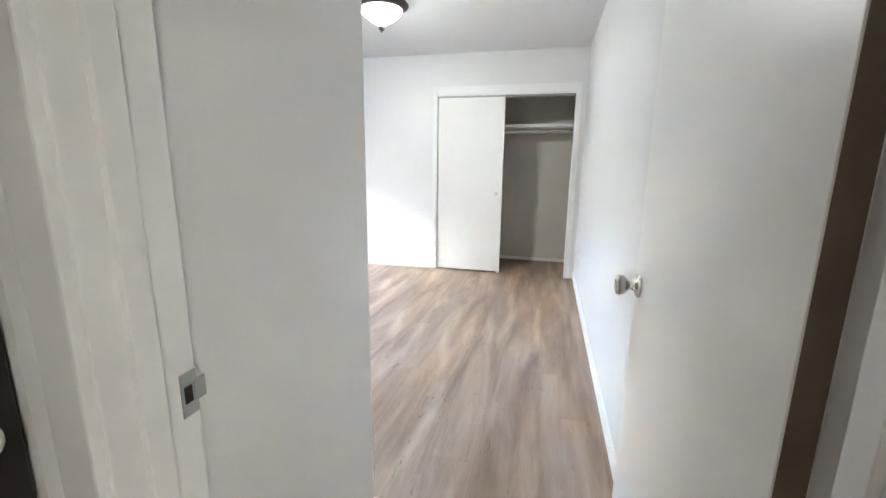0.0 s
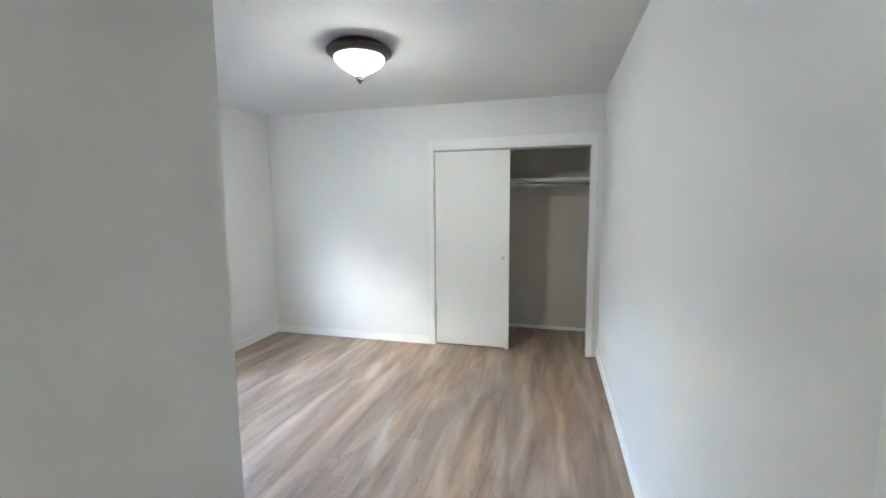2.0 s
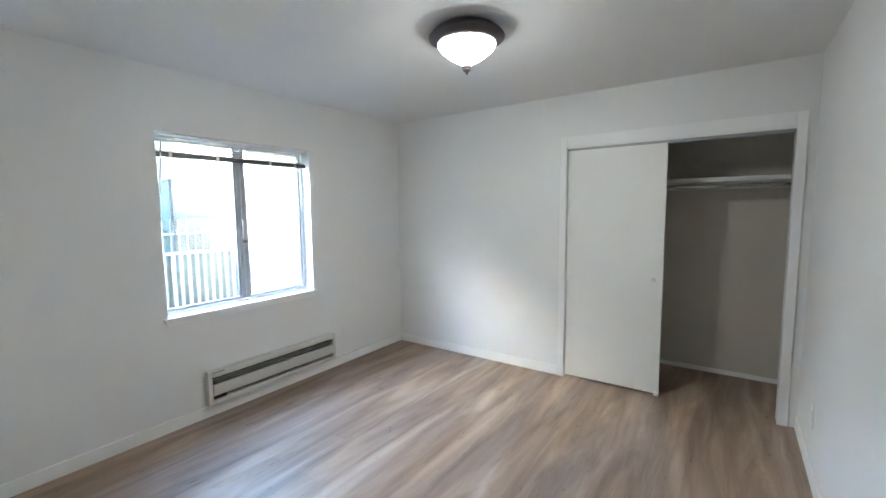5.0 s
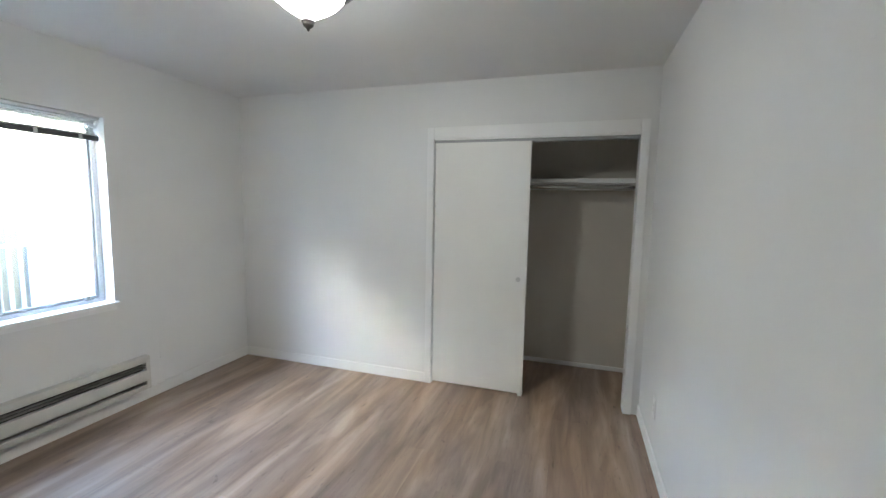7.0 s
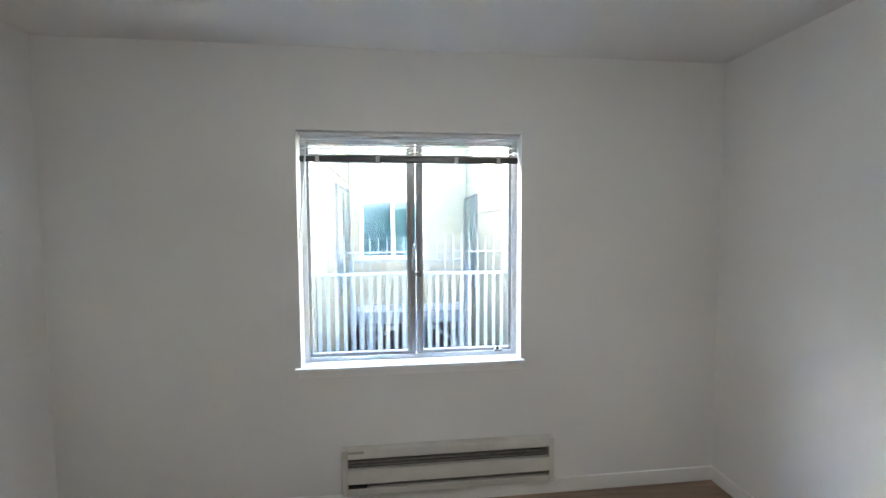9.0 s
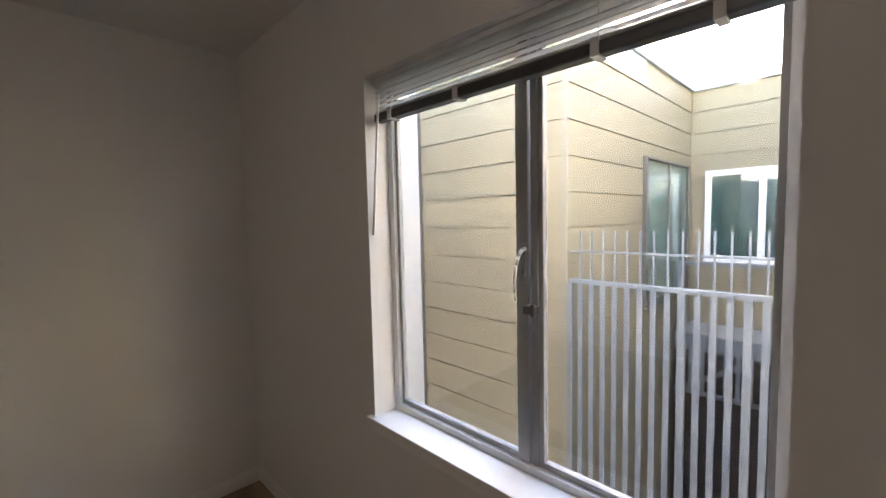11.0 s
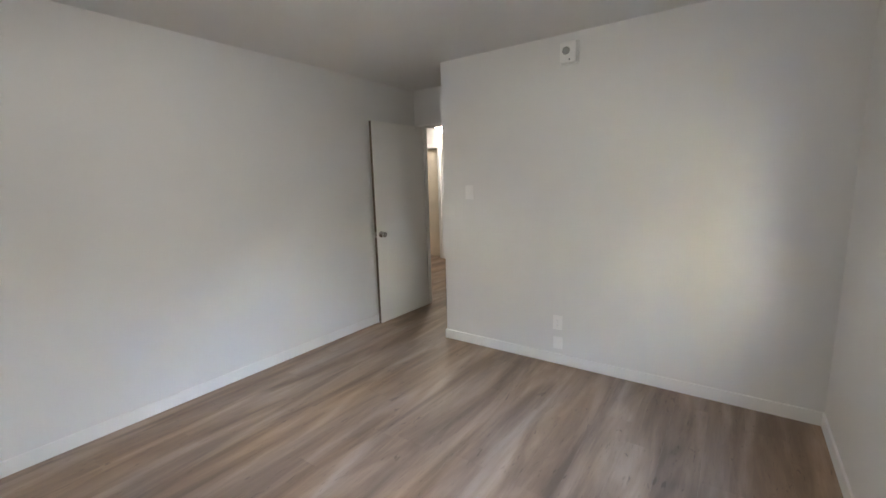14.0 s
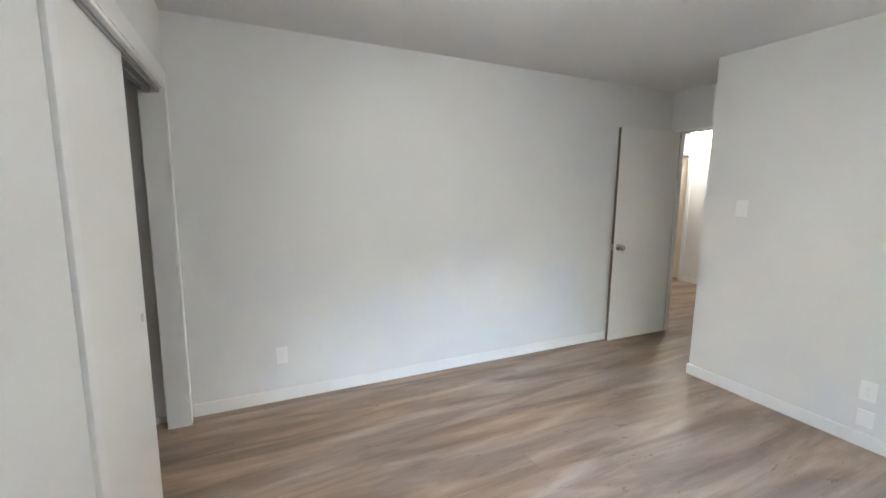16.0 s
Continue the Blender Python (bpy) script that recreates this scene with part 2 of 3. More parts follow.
# ---- mesh helpers ----


def box(bm, x0, x1, y0, y1, z0, z1, bevel=0.0, turn=None):
    """Adds a box to bm, with rounded edges where bevel is given, turned by a matrix where turn is."""
    r = bmesh.ops.create_cube(bm, size=1.0)
    vs = r["verts"]
    for v in vs:
        v.co = Vector(((x0 + x1) / 2 + v.co.x * (x1 - x0), (y0 + y1) / 2 + v.co.y * (y1 - y0), (z0 + z1) / 2 + v.co.z * (z1 - z0)))
    if bevel:
        es = list({e for v in vs for e in v.link_edges})
        r = bmesh.ops.bevel(bm, geom=es, offset=bevel, segments=2, affect="EDGES", profile=0.6)
        vs = list({v for f in r["faces"] for v in f.verts} | {v for v in vs if v.is_valid})
    if turn:
        bmesh.ops.transform(bm, matrix=turn, verts=vs)
    return bm


def boxes(*rows, bevel=0.0):
    bm = bmesh.new()
    for r in rows:
        box(bm, *r, bevel=bevel)
    return bm


def lathe(bm, profile, m=None, n=40):
    """Turns a profile of (radius, height) round z, then moves it by m."""
    rings = []
    m = m or Matrix()
    for r, h in profile:
        rings.append([bm.verts.new(m @ Vector((r * math.cos(2 * math.pi * i / n), r * math.sin(2 * math.pi * i / n), h))) for i in range(n)])
    for a, b in zip(rings, rings[1:]):
        for i in range(n):
            f = bm.faces.new((a[i], a[(i + 1) % n], b[(i + 1) % n], b[i]))
            f.smooth = True
    bm.faces.new(list(reversed(rings[0])))
    bm.faces.new(rings[-1])
    return bm


def rod(bm, a, b, r, n=12):
    """A round bar from a to b."""
    a, b = Vector(a), Vector(b)
    m = Matrix.Translation(a) @ (b - a).to_track_quat("Z", "Y").to_matrix().to_4x4()
    return lathe(bm, [(r, 0), (r, (b - a).length)], m, n)


def mesh_of(name, bm, mat, smooth=False):
    bmesh.ops.recalc_face_normals(bm, faces=bm.faces[:])
    me = bpy.data.meshes.new(name)
    bm.to_mesh(me)
    bm.free()
    me.materials.append(mat)
    if smooth:
        for p in me.polygons:
            p.use_smooth = True
    return me


def part(name, bm, mat, parent, label=""):
    """One mesh object under a thing or a part; the mesh is given in world coordinates."""
    ob = new(name, mesh_of(name, bm, mat))
    if parent:
        ob.parent = parent
        ob.matrix_parent_inverse = parent_world(parent).inverted()
    if label:
        tagged(ob, label)
    return ob


def parent_world(ob):
    m = ob.matrix_basis.copy()
    if ob.parent:
        m = parent_world(ob.parent) @ ob.matrix_parent_inverse @ m
    return m


def structure(name, bm, mat, label, category):
    return tagged(part(name, bm, mat, None), label, category, "", "structure")


def thing(name, at, label, category, group="", kind=""):
    ob = new(name)
    ob.location = at
    ob.matrix_basis = Matrix.Translation(at)
    ob.empty_display_size = 0.1
    return tagged(ob, label, category, group, kind)


# ---- the room: plan ----
H = 2.43            # ceiling
WX = -3.49          # window wall
NY = 3.565          # closet wall
PX = -0.868         # side of the entry passage
DY = -0.705         # room face of the door wall
HY = -0.83          # hall face of the door wall
WIN = (1.200, 2.384, 0.772, 2.016)      # window opening: y, y, z, z
CLO = (-1.59, -0.105, 2.0)             # closet opening: x, x, top

structure("floor", boxes((-3.63, 2.8, -4.7, 4.48, -0.16, -0.012)), M_SUB, "grey-brown vinyl oak plank floor through the empty room", "floor")
floor = bpy.data.objects["floor"]
structure("ceiling", boxes((-3.63, 2.8, -4.7, 4.48, H, 2.55)), M_CEIL, "white lightly textured painted ceiling", "ceiling")
structure("wall_east", boxes((0.0, 0.12, HY, 4.38, 0, H)), M_WALL, "plain white painted wall beside the door", "wall")
structure("wall_north", boxes((WX, CLO[0] - 0.012, NY, NY + 0.11, 0, H), (CLO[1] + 0.012, 0, NY, NY + 0.11, 0, H), (CLO[0] - 0.012, CLO[1] + 0.012, NY, NY + 0.11, CLO[2] + 0.012, H)),
          M_WALL, "white painted wall with the closet opening", "wall")
structure("wall_west", boxes((WX - 0.14, WX, -0.12, WIN[0], 0, H), (WX - 0.14, WX, WIN[1], NY + 0.11, 0, H), (WX - 0.14, WX, WIN[0], WIN[1], 0, WIN[2]), (WX - 0.14, WX, WIN[0], WIN[1], WIN[3], H)),
          M_WALL, "white painted wall with the window", "wall")
structure("wall_south", boxes((WX, PX, -0.12, 0, 0, H), (PX - 0.12, PX, HY, -0.12, 0, H)), M_WALL, "white painted wall ending at the entry passage", "wall")
structure("wall_door", boxes((PX, -0.85, HY, DY, 0, H), (-0.04, 0.0, HY, DY, 0, H), (-0.85, -0.04, HY, DY, 2.06, H), (0.12, 2.7, HY, DY, 0, H)), M_WALL, "white painted wall round the doorway to the hall", "wall")

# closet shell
structure("closet_wall_back", boxes((-1.85, 0, 4.38, 4.48, 0, H)), M_CLOSET, "off-white closet back wall, its shade put into the paint", "wall")
structure("closet_wall_side", boxes((-1.85, -1.75, NY + 0.11, 4.38, 0, H)), M_CLOSET, "off-white closet side wall, its shade put into the paint", "wall")

# hall shell
structure("hall_wall_west", boxes((-1.09, -0.925, -1.72, HY, 2.04, H), (-1.09, -0.925, -4.6, -1.72, 0, H), (-1.09, -0.925, -0.846, HY, 0, 2.04)), M_WALL, "white painted hall wall with a dark door", "wall")
structure("hall_wall_south", boxes((1.165, 1.545, -3.37, -3.25, 0, H), (2.365, 2.7, -3.37, -3.25, 0, H), (1.545, 2.365, -3.37, -3.25, 2.05, H)), M_WALL, "white painted hall wall with a cream door", "wall")
structure("hall_wall_end", boxes((-1.09, 0.82, -4.12, -4.0, 0, H), (1.63, 2.8, -4.12, -4.0, 0, H), (0.82, 1.63, -4.12, -4.0, 2.05, H), (2.7, 2.8, -4.0, HY, 0, H)), M_WALL, "white painted end walls of the hall", "wall")


def baseboard(x0, x1, y0, y1, h=0.084):
    return tagged(part("baseboard", boxes((x0, x1, y0, y1, 0.0, h), bevel=0.004), M_TRIM, None), "white gloss painted wooden baseboard", "baseboard", "baseboards", "structure")


baseboard(-0.012, 0.0, -0.70, NY - 0.013)
baseboard(WX, CLO[0] - 0.058, NY - 0.012, NY)
baseboard(WX, WX + 0.012, 0.013, NY - 0.013)
baseboard(WX, PX + 0.012, 0.0, 0.012)
baseboard(PX, PX + 0.012, DY + 0.004, 0.0)
baseboard(-1.75, 0.0, 4.368, 4.38, 0.04)
baseboard(-0.012, 0.0, NY + 0.112, 4.366, 0.04)
baseboard(1.153, 1.48, -3.25, -3.238)
baseboard(1.153, 1.165, -3.37, -3.25)
baseboard(0.02, 2.69, HY - 0.012, HY)

# ---- doorway to the hall and its door ----
jamb = thing("door_frame", (-0.44, -0.77, 0), "white gloss painted door frame with stops and casing", "door frame", "", "structure")
part("jamb", boxes((-0.85, -0.83, HY - 0.004, DY + 0.004, 0, 2.06), bevel=0.002), M_TRIM, jamb)
part("jamb", boxes((-0.063, -0.04, HY - 0.004, DY + 0.004, 0, 2.06), bevel=0.002), M_TRIM, jamb)
part("head_jamb", boxes((-0.83, -0.06, HY - 0.004, DY + 0.004, 2.04, 2.06), bevel=0.002), M_TRIM, jamb)
part("stop", boxes((-0.83, -0.818, -0.795, -0.760, 0, 2.04), bevel=0.002), M_TRIM, jamb)
part("stop", boxes((-0.075, -0.063, -0.795, -0.760, 0, 2.04), bevel=0.002), M_TRIM, jamb)
part("stop", boxes((-0.818, -0.072, -0.795, -0.760, 2.028, 2.04), bevel=0.002), M_TRIM, jamb)
part("casing", boxes((-0.895, -0.836, HY - 0.018, HY - 0.001, 0, 2.115), bevel=0.004), M_TRIM, jamb)
part("casing", boxes((-0.054, 0.006, HY - 0.018, HY - 0.001, 0, 2.115), bevel=0.004), M_TRIM, jamb)
part("casing", boxes((-0.836, -0.054, HY - 0.018, HY - 0.001, 2.055, 2.115), bevel=0.004), M_TRIM, jamb)

strike_z, strike_y = 0.915, -0.716
bm = boxes((-0.83, -0.8285, strike_y - 0.014, strike_y + 0.014, strike_z - 0.034, strike_z + 0.034), (-0.83, -0.8275, strike_y + 0.008, strike_y + 0.028, strike_z - 0.016, strike_z + 0.016))
strike = part("strike_plate", bm, M_ALU, jamb, "dull metal strike plate in the jamb")
part("latch_hole", boxes((-0.8284, -0.8270, strike_y - 0.009, strike_y + 0.004, strike_z - 0.013, strike_z + 0.013)), M_SLOT, strike)


def knob_profile():
    return [(0.032, 0.0), (0.032, 0.004), (0.028, 0.009), (0.016, 0.012), (0.012, 0.020), (0.012, 0.028), (0.020, 0.034), (0.026, 0.042), (0.0275, 0.051), (0.0245, 0.058), (0.014, 0.061), (0.013, 0.059), (0.002, 0.059)]


door_turn = Matrix.Translation((-0.096, -0.714, 0)) @ Matrix.Rotation(radians(-0.9), 4, "Z")
bm = box(bmesh.new(), 0.003, 0.032, 0.0, 0.778, 0.012, 2.035, bevel=0.001)
bm.transform(door_turn)
door = structure("door_1", bm, M_EDGE, "white gloss flush door with raw brown edges, standing open", "door")
kb = lathe(bmesh.new(), knob_profile(), door_turn @ pose(0.0, 0.720, 0.932, 0, -90, 0), 32)
part("knob", kb, M_CHROME, door, "satin nickel door knob")
for a, b in ((0.0, 0.003), (0.032, 0.035)):
    bm = box(bmesh.new(), a, b, 0.0, 0.778, 0.012, 2.035, bevel=0.001)
    bm.transform(door_turn)
    part("face", bm, M_DOOR, door, "white gloss painted face")
kb = lathe(bmesh.new(), [(0.032, 0.0), (0.032, 0.004), (0.028, 0.009), (0.016, 0.012), (0.013, 0.016), (0.022, 0.024), (0.026, 0.031), (0.024, 0.040), (0.012, 0.043), (0.002, 0.043)], door_turn @ pose(0.035, 0.720, 0.932, 0, 90, 0), 32)
part("knob", kb, M_CHROME, door, "satin nickel door knob")
bm = boxes((0.006, 0.029, 0.778, 0.7795, 0.905, 0.960), (0.012, 0.023, 0.7795, 0.789, 0.923, 0.941))
bm.transform(door_turn)
part("latch", bm, M_CHROME, door)
for z in (0.25, 1.80):
    bm = rod(bmesh.new(), door_turn @ Vector((0.041, -0.002, z - 0.045)), door_turn @ Vector((0.041, -0.002, z + 0.045)), 0.006)
    part("hinge", bm, M_TRIM, door)

# ---- window ----
y0, y1, z0, z1 = WIN
FX = -3.61
window = thing("window_1", (FX, (y0 + y1) / 2, z0), "white framed two-pane casement window, closed, with a white sill", "window", "", "structure")
part("sill", boxes((-3.585, WX + 0.022, y0 - 0.028, y1 + 0.020, z0 - 0.012, z0 + 0.010), bevel=0.004), M_TRIM, window)
part("apron", boxes((WX, WX + 0.009, y0 - 0.012, y1 + 0.006, z0 - 0.045, z0 - 0.012), bevel=0.002), M_TRIM, window)
part("window_frame", boxes((-3.635, -3.588, y0, y0 + 0.026, z0 - 0.01, z1), (-3.635, -3.588, y1 - 0.026, y1, z0 - 0.01, z1), (-3.635, -3.588, y0 + 0.026, y1 - 0.026, z1 - 0.030, z1), (-3.635, -3.588, y0 + 0.026, y1 - 0.026, z0 - 0.01, z0 + 0.032), bevel=0.003), M_VINYL, window)
MULL = 1.812
part("mullion", boxes((-3.632, -3.594, MULL - 0.034, MULL - 0.003, z0 + 0.032, z1 - 0.03), bevel=0.003), M_ALU, window, "grey aluminium meeting stile")
part("mullion", boxes((-3.628, -3.598, MULL + 0.003, MULL + 0.026, z0 + 0.032, z1 - 0.03), bevel=0.003), M_ALU, window, "grey aluminium meeting stile")
for a, b in ((y0 + 0.026, MULL - 0.034), (MULL + 0.026, y1 - 0.026)):
    bm = boxes((-3.624, -3.602, a, a + 0.014, z0 + 0.032, z1 - 0.03), (-3.624, -3.602, b - 0.014, b, z0 + 0.032, z1 - 0.03), (-3.624, -3.602, a + 0.014, b - 0.014, z0 + 0.032, z0 + 0.05), (-3.624, -3.602, a + 0.014, b - 0.014, z1 - 0.048, z1 - 0.03), bevel=0.002)
    sash = part("sash", bm, M_ALU, window, "thin grey aluminium sash")
    pane = part("pane", boxes((-3.616, -3.611, a + 0.012, b - 0.012, z0 + 0.047, z1 - 0.045)), M_GLASS, sash)
    pane.visible_shadow = False
handle = part("window_handle", boxes((-3.594, -3.588, MULL - 0.024, MULL - 0.009, 1.345, 1.440), bevel=0.003), M_ALU, window, "slim grey mounting plate of the handle")
arc = [(0.0, -0.017, 1.432), (0.018, -0.020, 1.431), (0.032, -0.026, 1.414), (0.041, -0.032, 1.388), (0.045, -0.036, 1.352), (0.043, -0.038, 1.315), (0.038, -0.038, 1.290)]
lever = bmesh.new()
for i, (p, q) in enumerate(zip(arc, arc[1:])):
    a, b = (Vector((-3.588 + 0.72 * u[0], MULL + 0.004 + 0.7 * u[1], u[2] - 0.008)) for u in (p, q))
    rod(lever, a, b, 0.0062 - 0.0006 * i, 10)
for k in (1.360, 1.425):
    part("screw", lathe(bmesh.new(), [(0.004, 0.0), (0.004, 0.0012), (0.001, 0.0015)], pose(-3.588, MULL - 0.0165, k, 0, 90, 0), 10), M_CATCH, handle)
part("lever", lever, M_VINYL, handle, "curved white lever")
part("latch", boxes((-3.598, -3.572, MULL - 0.008, MULL + 0.030, 1.245, 1.268), (-3.578, -3.570, MULL + 0.018, MULL + 0.030, 1.240, 1.275), bevel=0.003), M_CATCH, window, "small metal window catch")
part("limiter", boxes((-3.59, -3.565, 2.255, 2.30, z0 + 0.034, z0 + 0.046), bevel=0.003), M_PLATE_IN, window)
part("limiter_knob", lathe(bmesh.new(), [(0.008, 0), (0.008, 0.014), (0.002, 0.017)], pose(-3.575, 2.275, z0 + 0.046), 12), M_SLOT, window)

# raised mini blind
blind = thing("mini_blind", (-3.545, (y0 + y1) / 2, z1), "white slatted mini blind pulled up at the window head", "blind")
part("head_rail", boxes((-3.565, -3.520, y0 + 0.006, y1 - 0.006, z1 - 0.020, z1 - 0.002), bevel=0.003), M_SLAT, blind)
part("bottom_rail", boxes((-3.560, -3.522, y0 + 0.010, y1 - 0.012, 1.862, 1.892), bevel=0.006), M_RAIL, blind, "dark grey bottom rail with the slats stacked on it")
slat_me = mesh_of("slat", boxes((-0.0125, 0.0125, y0 + 0.012, y1 - 0.014, -0.0006, 0.0006)), M_SLAT)
for i in range(9):
    s = new("slat", slat_me)
    s.parent = blind
    s.matrix_parent_inverse = blind.matrix_basis.inverted()
    z = 1.8945 + 0.0022 * i if i < 4 else 1.914 + 0.0175 * (i - 4)
    s.matrix_basis = pose(-3.541, 0, z, 0, random.uniform(-3, 3), random.uniform(-0.1, 0.1))
for y in (y0 + 0.10, MULL - 0.20, MULL + 0.22, y1 - 0.12):
    part("clip", boxes((-3.563, -3.5185, y - 0.010, y + 0.010, 1.858, 1.900), bevel=0.002), M_SLAT, blind)
    part("cord", rod(bmesh.new(), (-3.541, y, 1.895), (-3.541, y, z1 - 0.03), 0.0012, 6), M_SLAT, blind)
part("wand", rod(bmesh.new(), (-3.520, y0 + 0.045, z1 - 0.06), (-3.508, y0 + 0.004, 1.46), 0.0045, 8), M_SLAT, blind, "white tilt wand")

# ---- wall heater ----
hx, ha, hb = WX, 1.405, 2.565
heater = thing("baseboard_heater", (WX + 0.03, (ha + hb) / 2, 0.12), "off-white enamelled electric wall heater with dark slots below the window", "heater")
part("end_cap", boxes((hx, hx + 0.052, ha, ha + 0.030, 0.094, 0.345), bevel=0.006), M_HEATER, heater)
part("end_cap", boxes((hx, hx + 0.052, hb - 0.030, hb, 0.094, 0.345), bevel=0.006), M_HEATER, heater)
part("top_cover", boxes((hx, hx + 0.056, ha + 0.030, hb - 0.030, 0.296, 0.345), bevel=0.007), M_HEATER, heater)
part("front_panel", boxes((hx + 0.030, hx + 0.060, ha + 0.030, hb - 0.030, 0.162, 0.241), bevel=0.004), M_HEATER, heater)
part("bottom_lip", boxes((hx, hx + 0.050, ha + 0.030, hb - 0.030, 0.094, 0.130), bevel=0.004), M_HEATER, heater)
part("recess", boxes((hx + 0.002, hx + 0.010, ha + 0.030, hb - 0.030, 0.130, 0.296)), M_SLOT, heater)
for z in (0.259, 0.278):
    part("louvre", boxes((hx + 0.030, hx + 0.050, ha + 0.034, hb - 0.034, z - 0.0035, z + 0.0035)), M_FIN, heater)
part("element", rod(bmesh.new(), (hx + 0.026, ha + 0.04, 0.146), (hx + 0.026, hb - 0.04, 0.146), 0.007), M_FIN, heater)
part("control_box", boxes((hx + 0.010, hx + 0.046, ha + 0.032, ha + 0.130, 0.132, 0.160), bevel=0.002), M_SLOT, heater)
part("rating_label", boxes((hx + 0.0545, hx + 0.0565, ha + 0.034, ha + 0.115, 0.326, 0.340)), M_PLATE_IN, heater)

# ---- closet ----
c0, c1, ct = CLO
frame_c = thing("closet_frame", ((c0 + c1) / 2, NY, 0), "white gloss painted casing and jambs round the closet", "closet frame", "", "structure")
part("casing", boxes((c0 - 0.055, c0, NY - 0.015, NY + 0.001, 0, ct + 0.09), bevel=0.004), M_TRIM, frame_c)
part("casing", boxes((c1, c1 + 0.055, NY - 0.015, NY + 0.001, 0, ct + 0.09), bevel=0.004), M_TRIM, frame_c)
part("casing", boxes((c0, c1, NY - 0.016, NY + 0.001, ct + 0.004, ct + 0.09), bevel=0.004), M_TRIM, frame_c)
part("fascia", boxes((c0, c1, NY - 0.010, NY + 0.012, ct - 0.012, ct + 0.006), bevel=0.002), M_TRIM, frame_c)
part("jamb", boxes((c0 - 0.012, c0, NY + 0.001, NY + 0.112, 0, ct + 0.012)), M_TRIM, frame_c)
part("jamb", boxes((c1, c1 + 0.012, NY + 0.001, NY + 0.112, 0, ct + 0.012)), M_TRIM, frame_c)
part("head_jamb", boxes((c0, c1, NY + 0.012, NY + 0.112, ct + 0.002, ct + 0.012)), M_TRIM, frame_c)
part("track", boxes((c0, c1, NY + 0.014, NY + 0.017, ct - 0.03, ct + 0.002), (c0, c1, NY + 0.055, NY + 0.058, ct - 0.03, ct + 0.002), (c0, c1, NY + 0.098, NY + 0.101, ct - 0.03, ct + 0.002)), M_ALU, frame_c, "grey metal sliding door track")

for name, a, b, y, label in (("closet_door", c0 + 0.004, -0.838, NY + 0.020, "white painted flush sliding closet door, slid open"), ("closet_door", c0 + 0.006, -0.850, NY + 0.062, "white painted rear sliding closet door behind the other")):
    d = tagged(part(name, boxes((a, b, y, y + 0.033, 0.014, ct - 0.008), bevel=0.002), M_DOOR, None), label, "closet door", "closet doors")
    pull = lathe(bmesh.new(), [(0.018, 0.0), (0.018, 0.002), (0.0155, 0.003), (0.013, 0.001), (0.002, 0.0004)], pose(-0.900, y, 0.925, 90, 0, 0), 28)
    part("finger_pull", pull, M_PULL, d, "round recessed finger pull")
    part("roller", boxes((a + 0.10, a + 0.16, y + 0.008, y + 0.024, ct - 0.008, ct + 0.0015)), M_ALU, d)
    part("roller", boxes((b - 0.16, b - 0.10, y + 0.008, y + 0.024, ct - 0.008, ct + 0.0015)), M_ALU, d)
tagged(part("floor_guide", boxes((-0.872, -0.838, NY + 0.008, NY + 0.104, 0.0, 0.008), (-0.872, -0.838, NY + 0.010, NY + 0.018, 0.008, 0.030), (-0.872, -0.838, NY + 0.0545, NY + 0.0605, 0.008, 0.030), bevel=0.001), M_PLATE, None), "white plastic floor guide under the sliding doors", "door guide")

shelf = thing("closet_shelf", (-0.87, 4.2, 1.66), "off-white painted closet shelf on cleats, empty", "shelf")
part("board", boxes((-1.745, -0.004, 4.06, 4.376, 1.700, 1.720), bevel=0.002), M_TRIM, shelf)
part("front_edge", boxes((-1.745, -0.004, 4.040, 4.060, 1.690, 1.724), bevel=0.003), M_TRIM, shelf)
part("cleat", boxes((-0.020, -0.002, 4.06, 4.376, 1.610, 1.700), bevel=0.002), M_TRIM, shelf)
part("cleat", boxes((-1.748, -1.730, 4.06, 4.376, 1.610, 1.700), bevel=0.002), M_TRIM, shelf)
part("cleat", boxes((-1.730, -0.020, 4.358, 4.378, 1.640, 1.700), bevel=0.002), M_TRIM, shelf)
crod = thing("closet_rod", (-0.87, 4.075, 1.655), "chrome hanging rod under the closet shelf", "closet rod")
part("rod", rod(bmesh.new(), (-1.728, 4.075, 1.655), (-0.022, 4.075, 1.655), 0.015, 20), M_CHROME, crod)
for x, d in ((-0.0205, -90), (-1.7295, 90)):
    part("socket", lathe(bmesh.new(), [(0.028, 0.0), (0.028, 0.004), (0.020, 0.006), (0.020, 0.02), (0.017, 0.02)], pose(x, 4.075, 1.655, 0, d, 0), 24), M_BRONZE, crod)

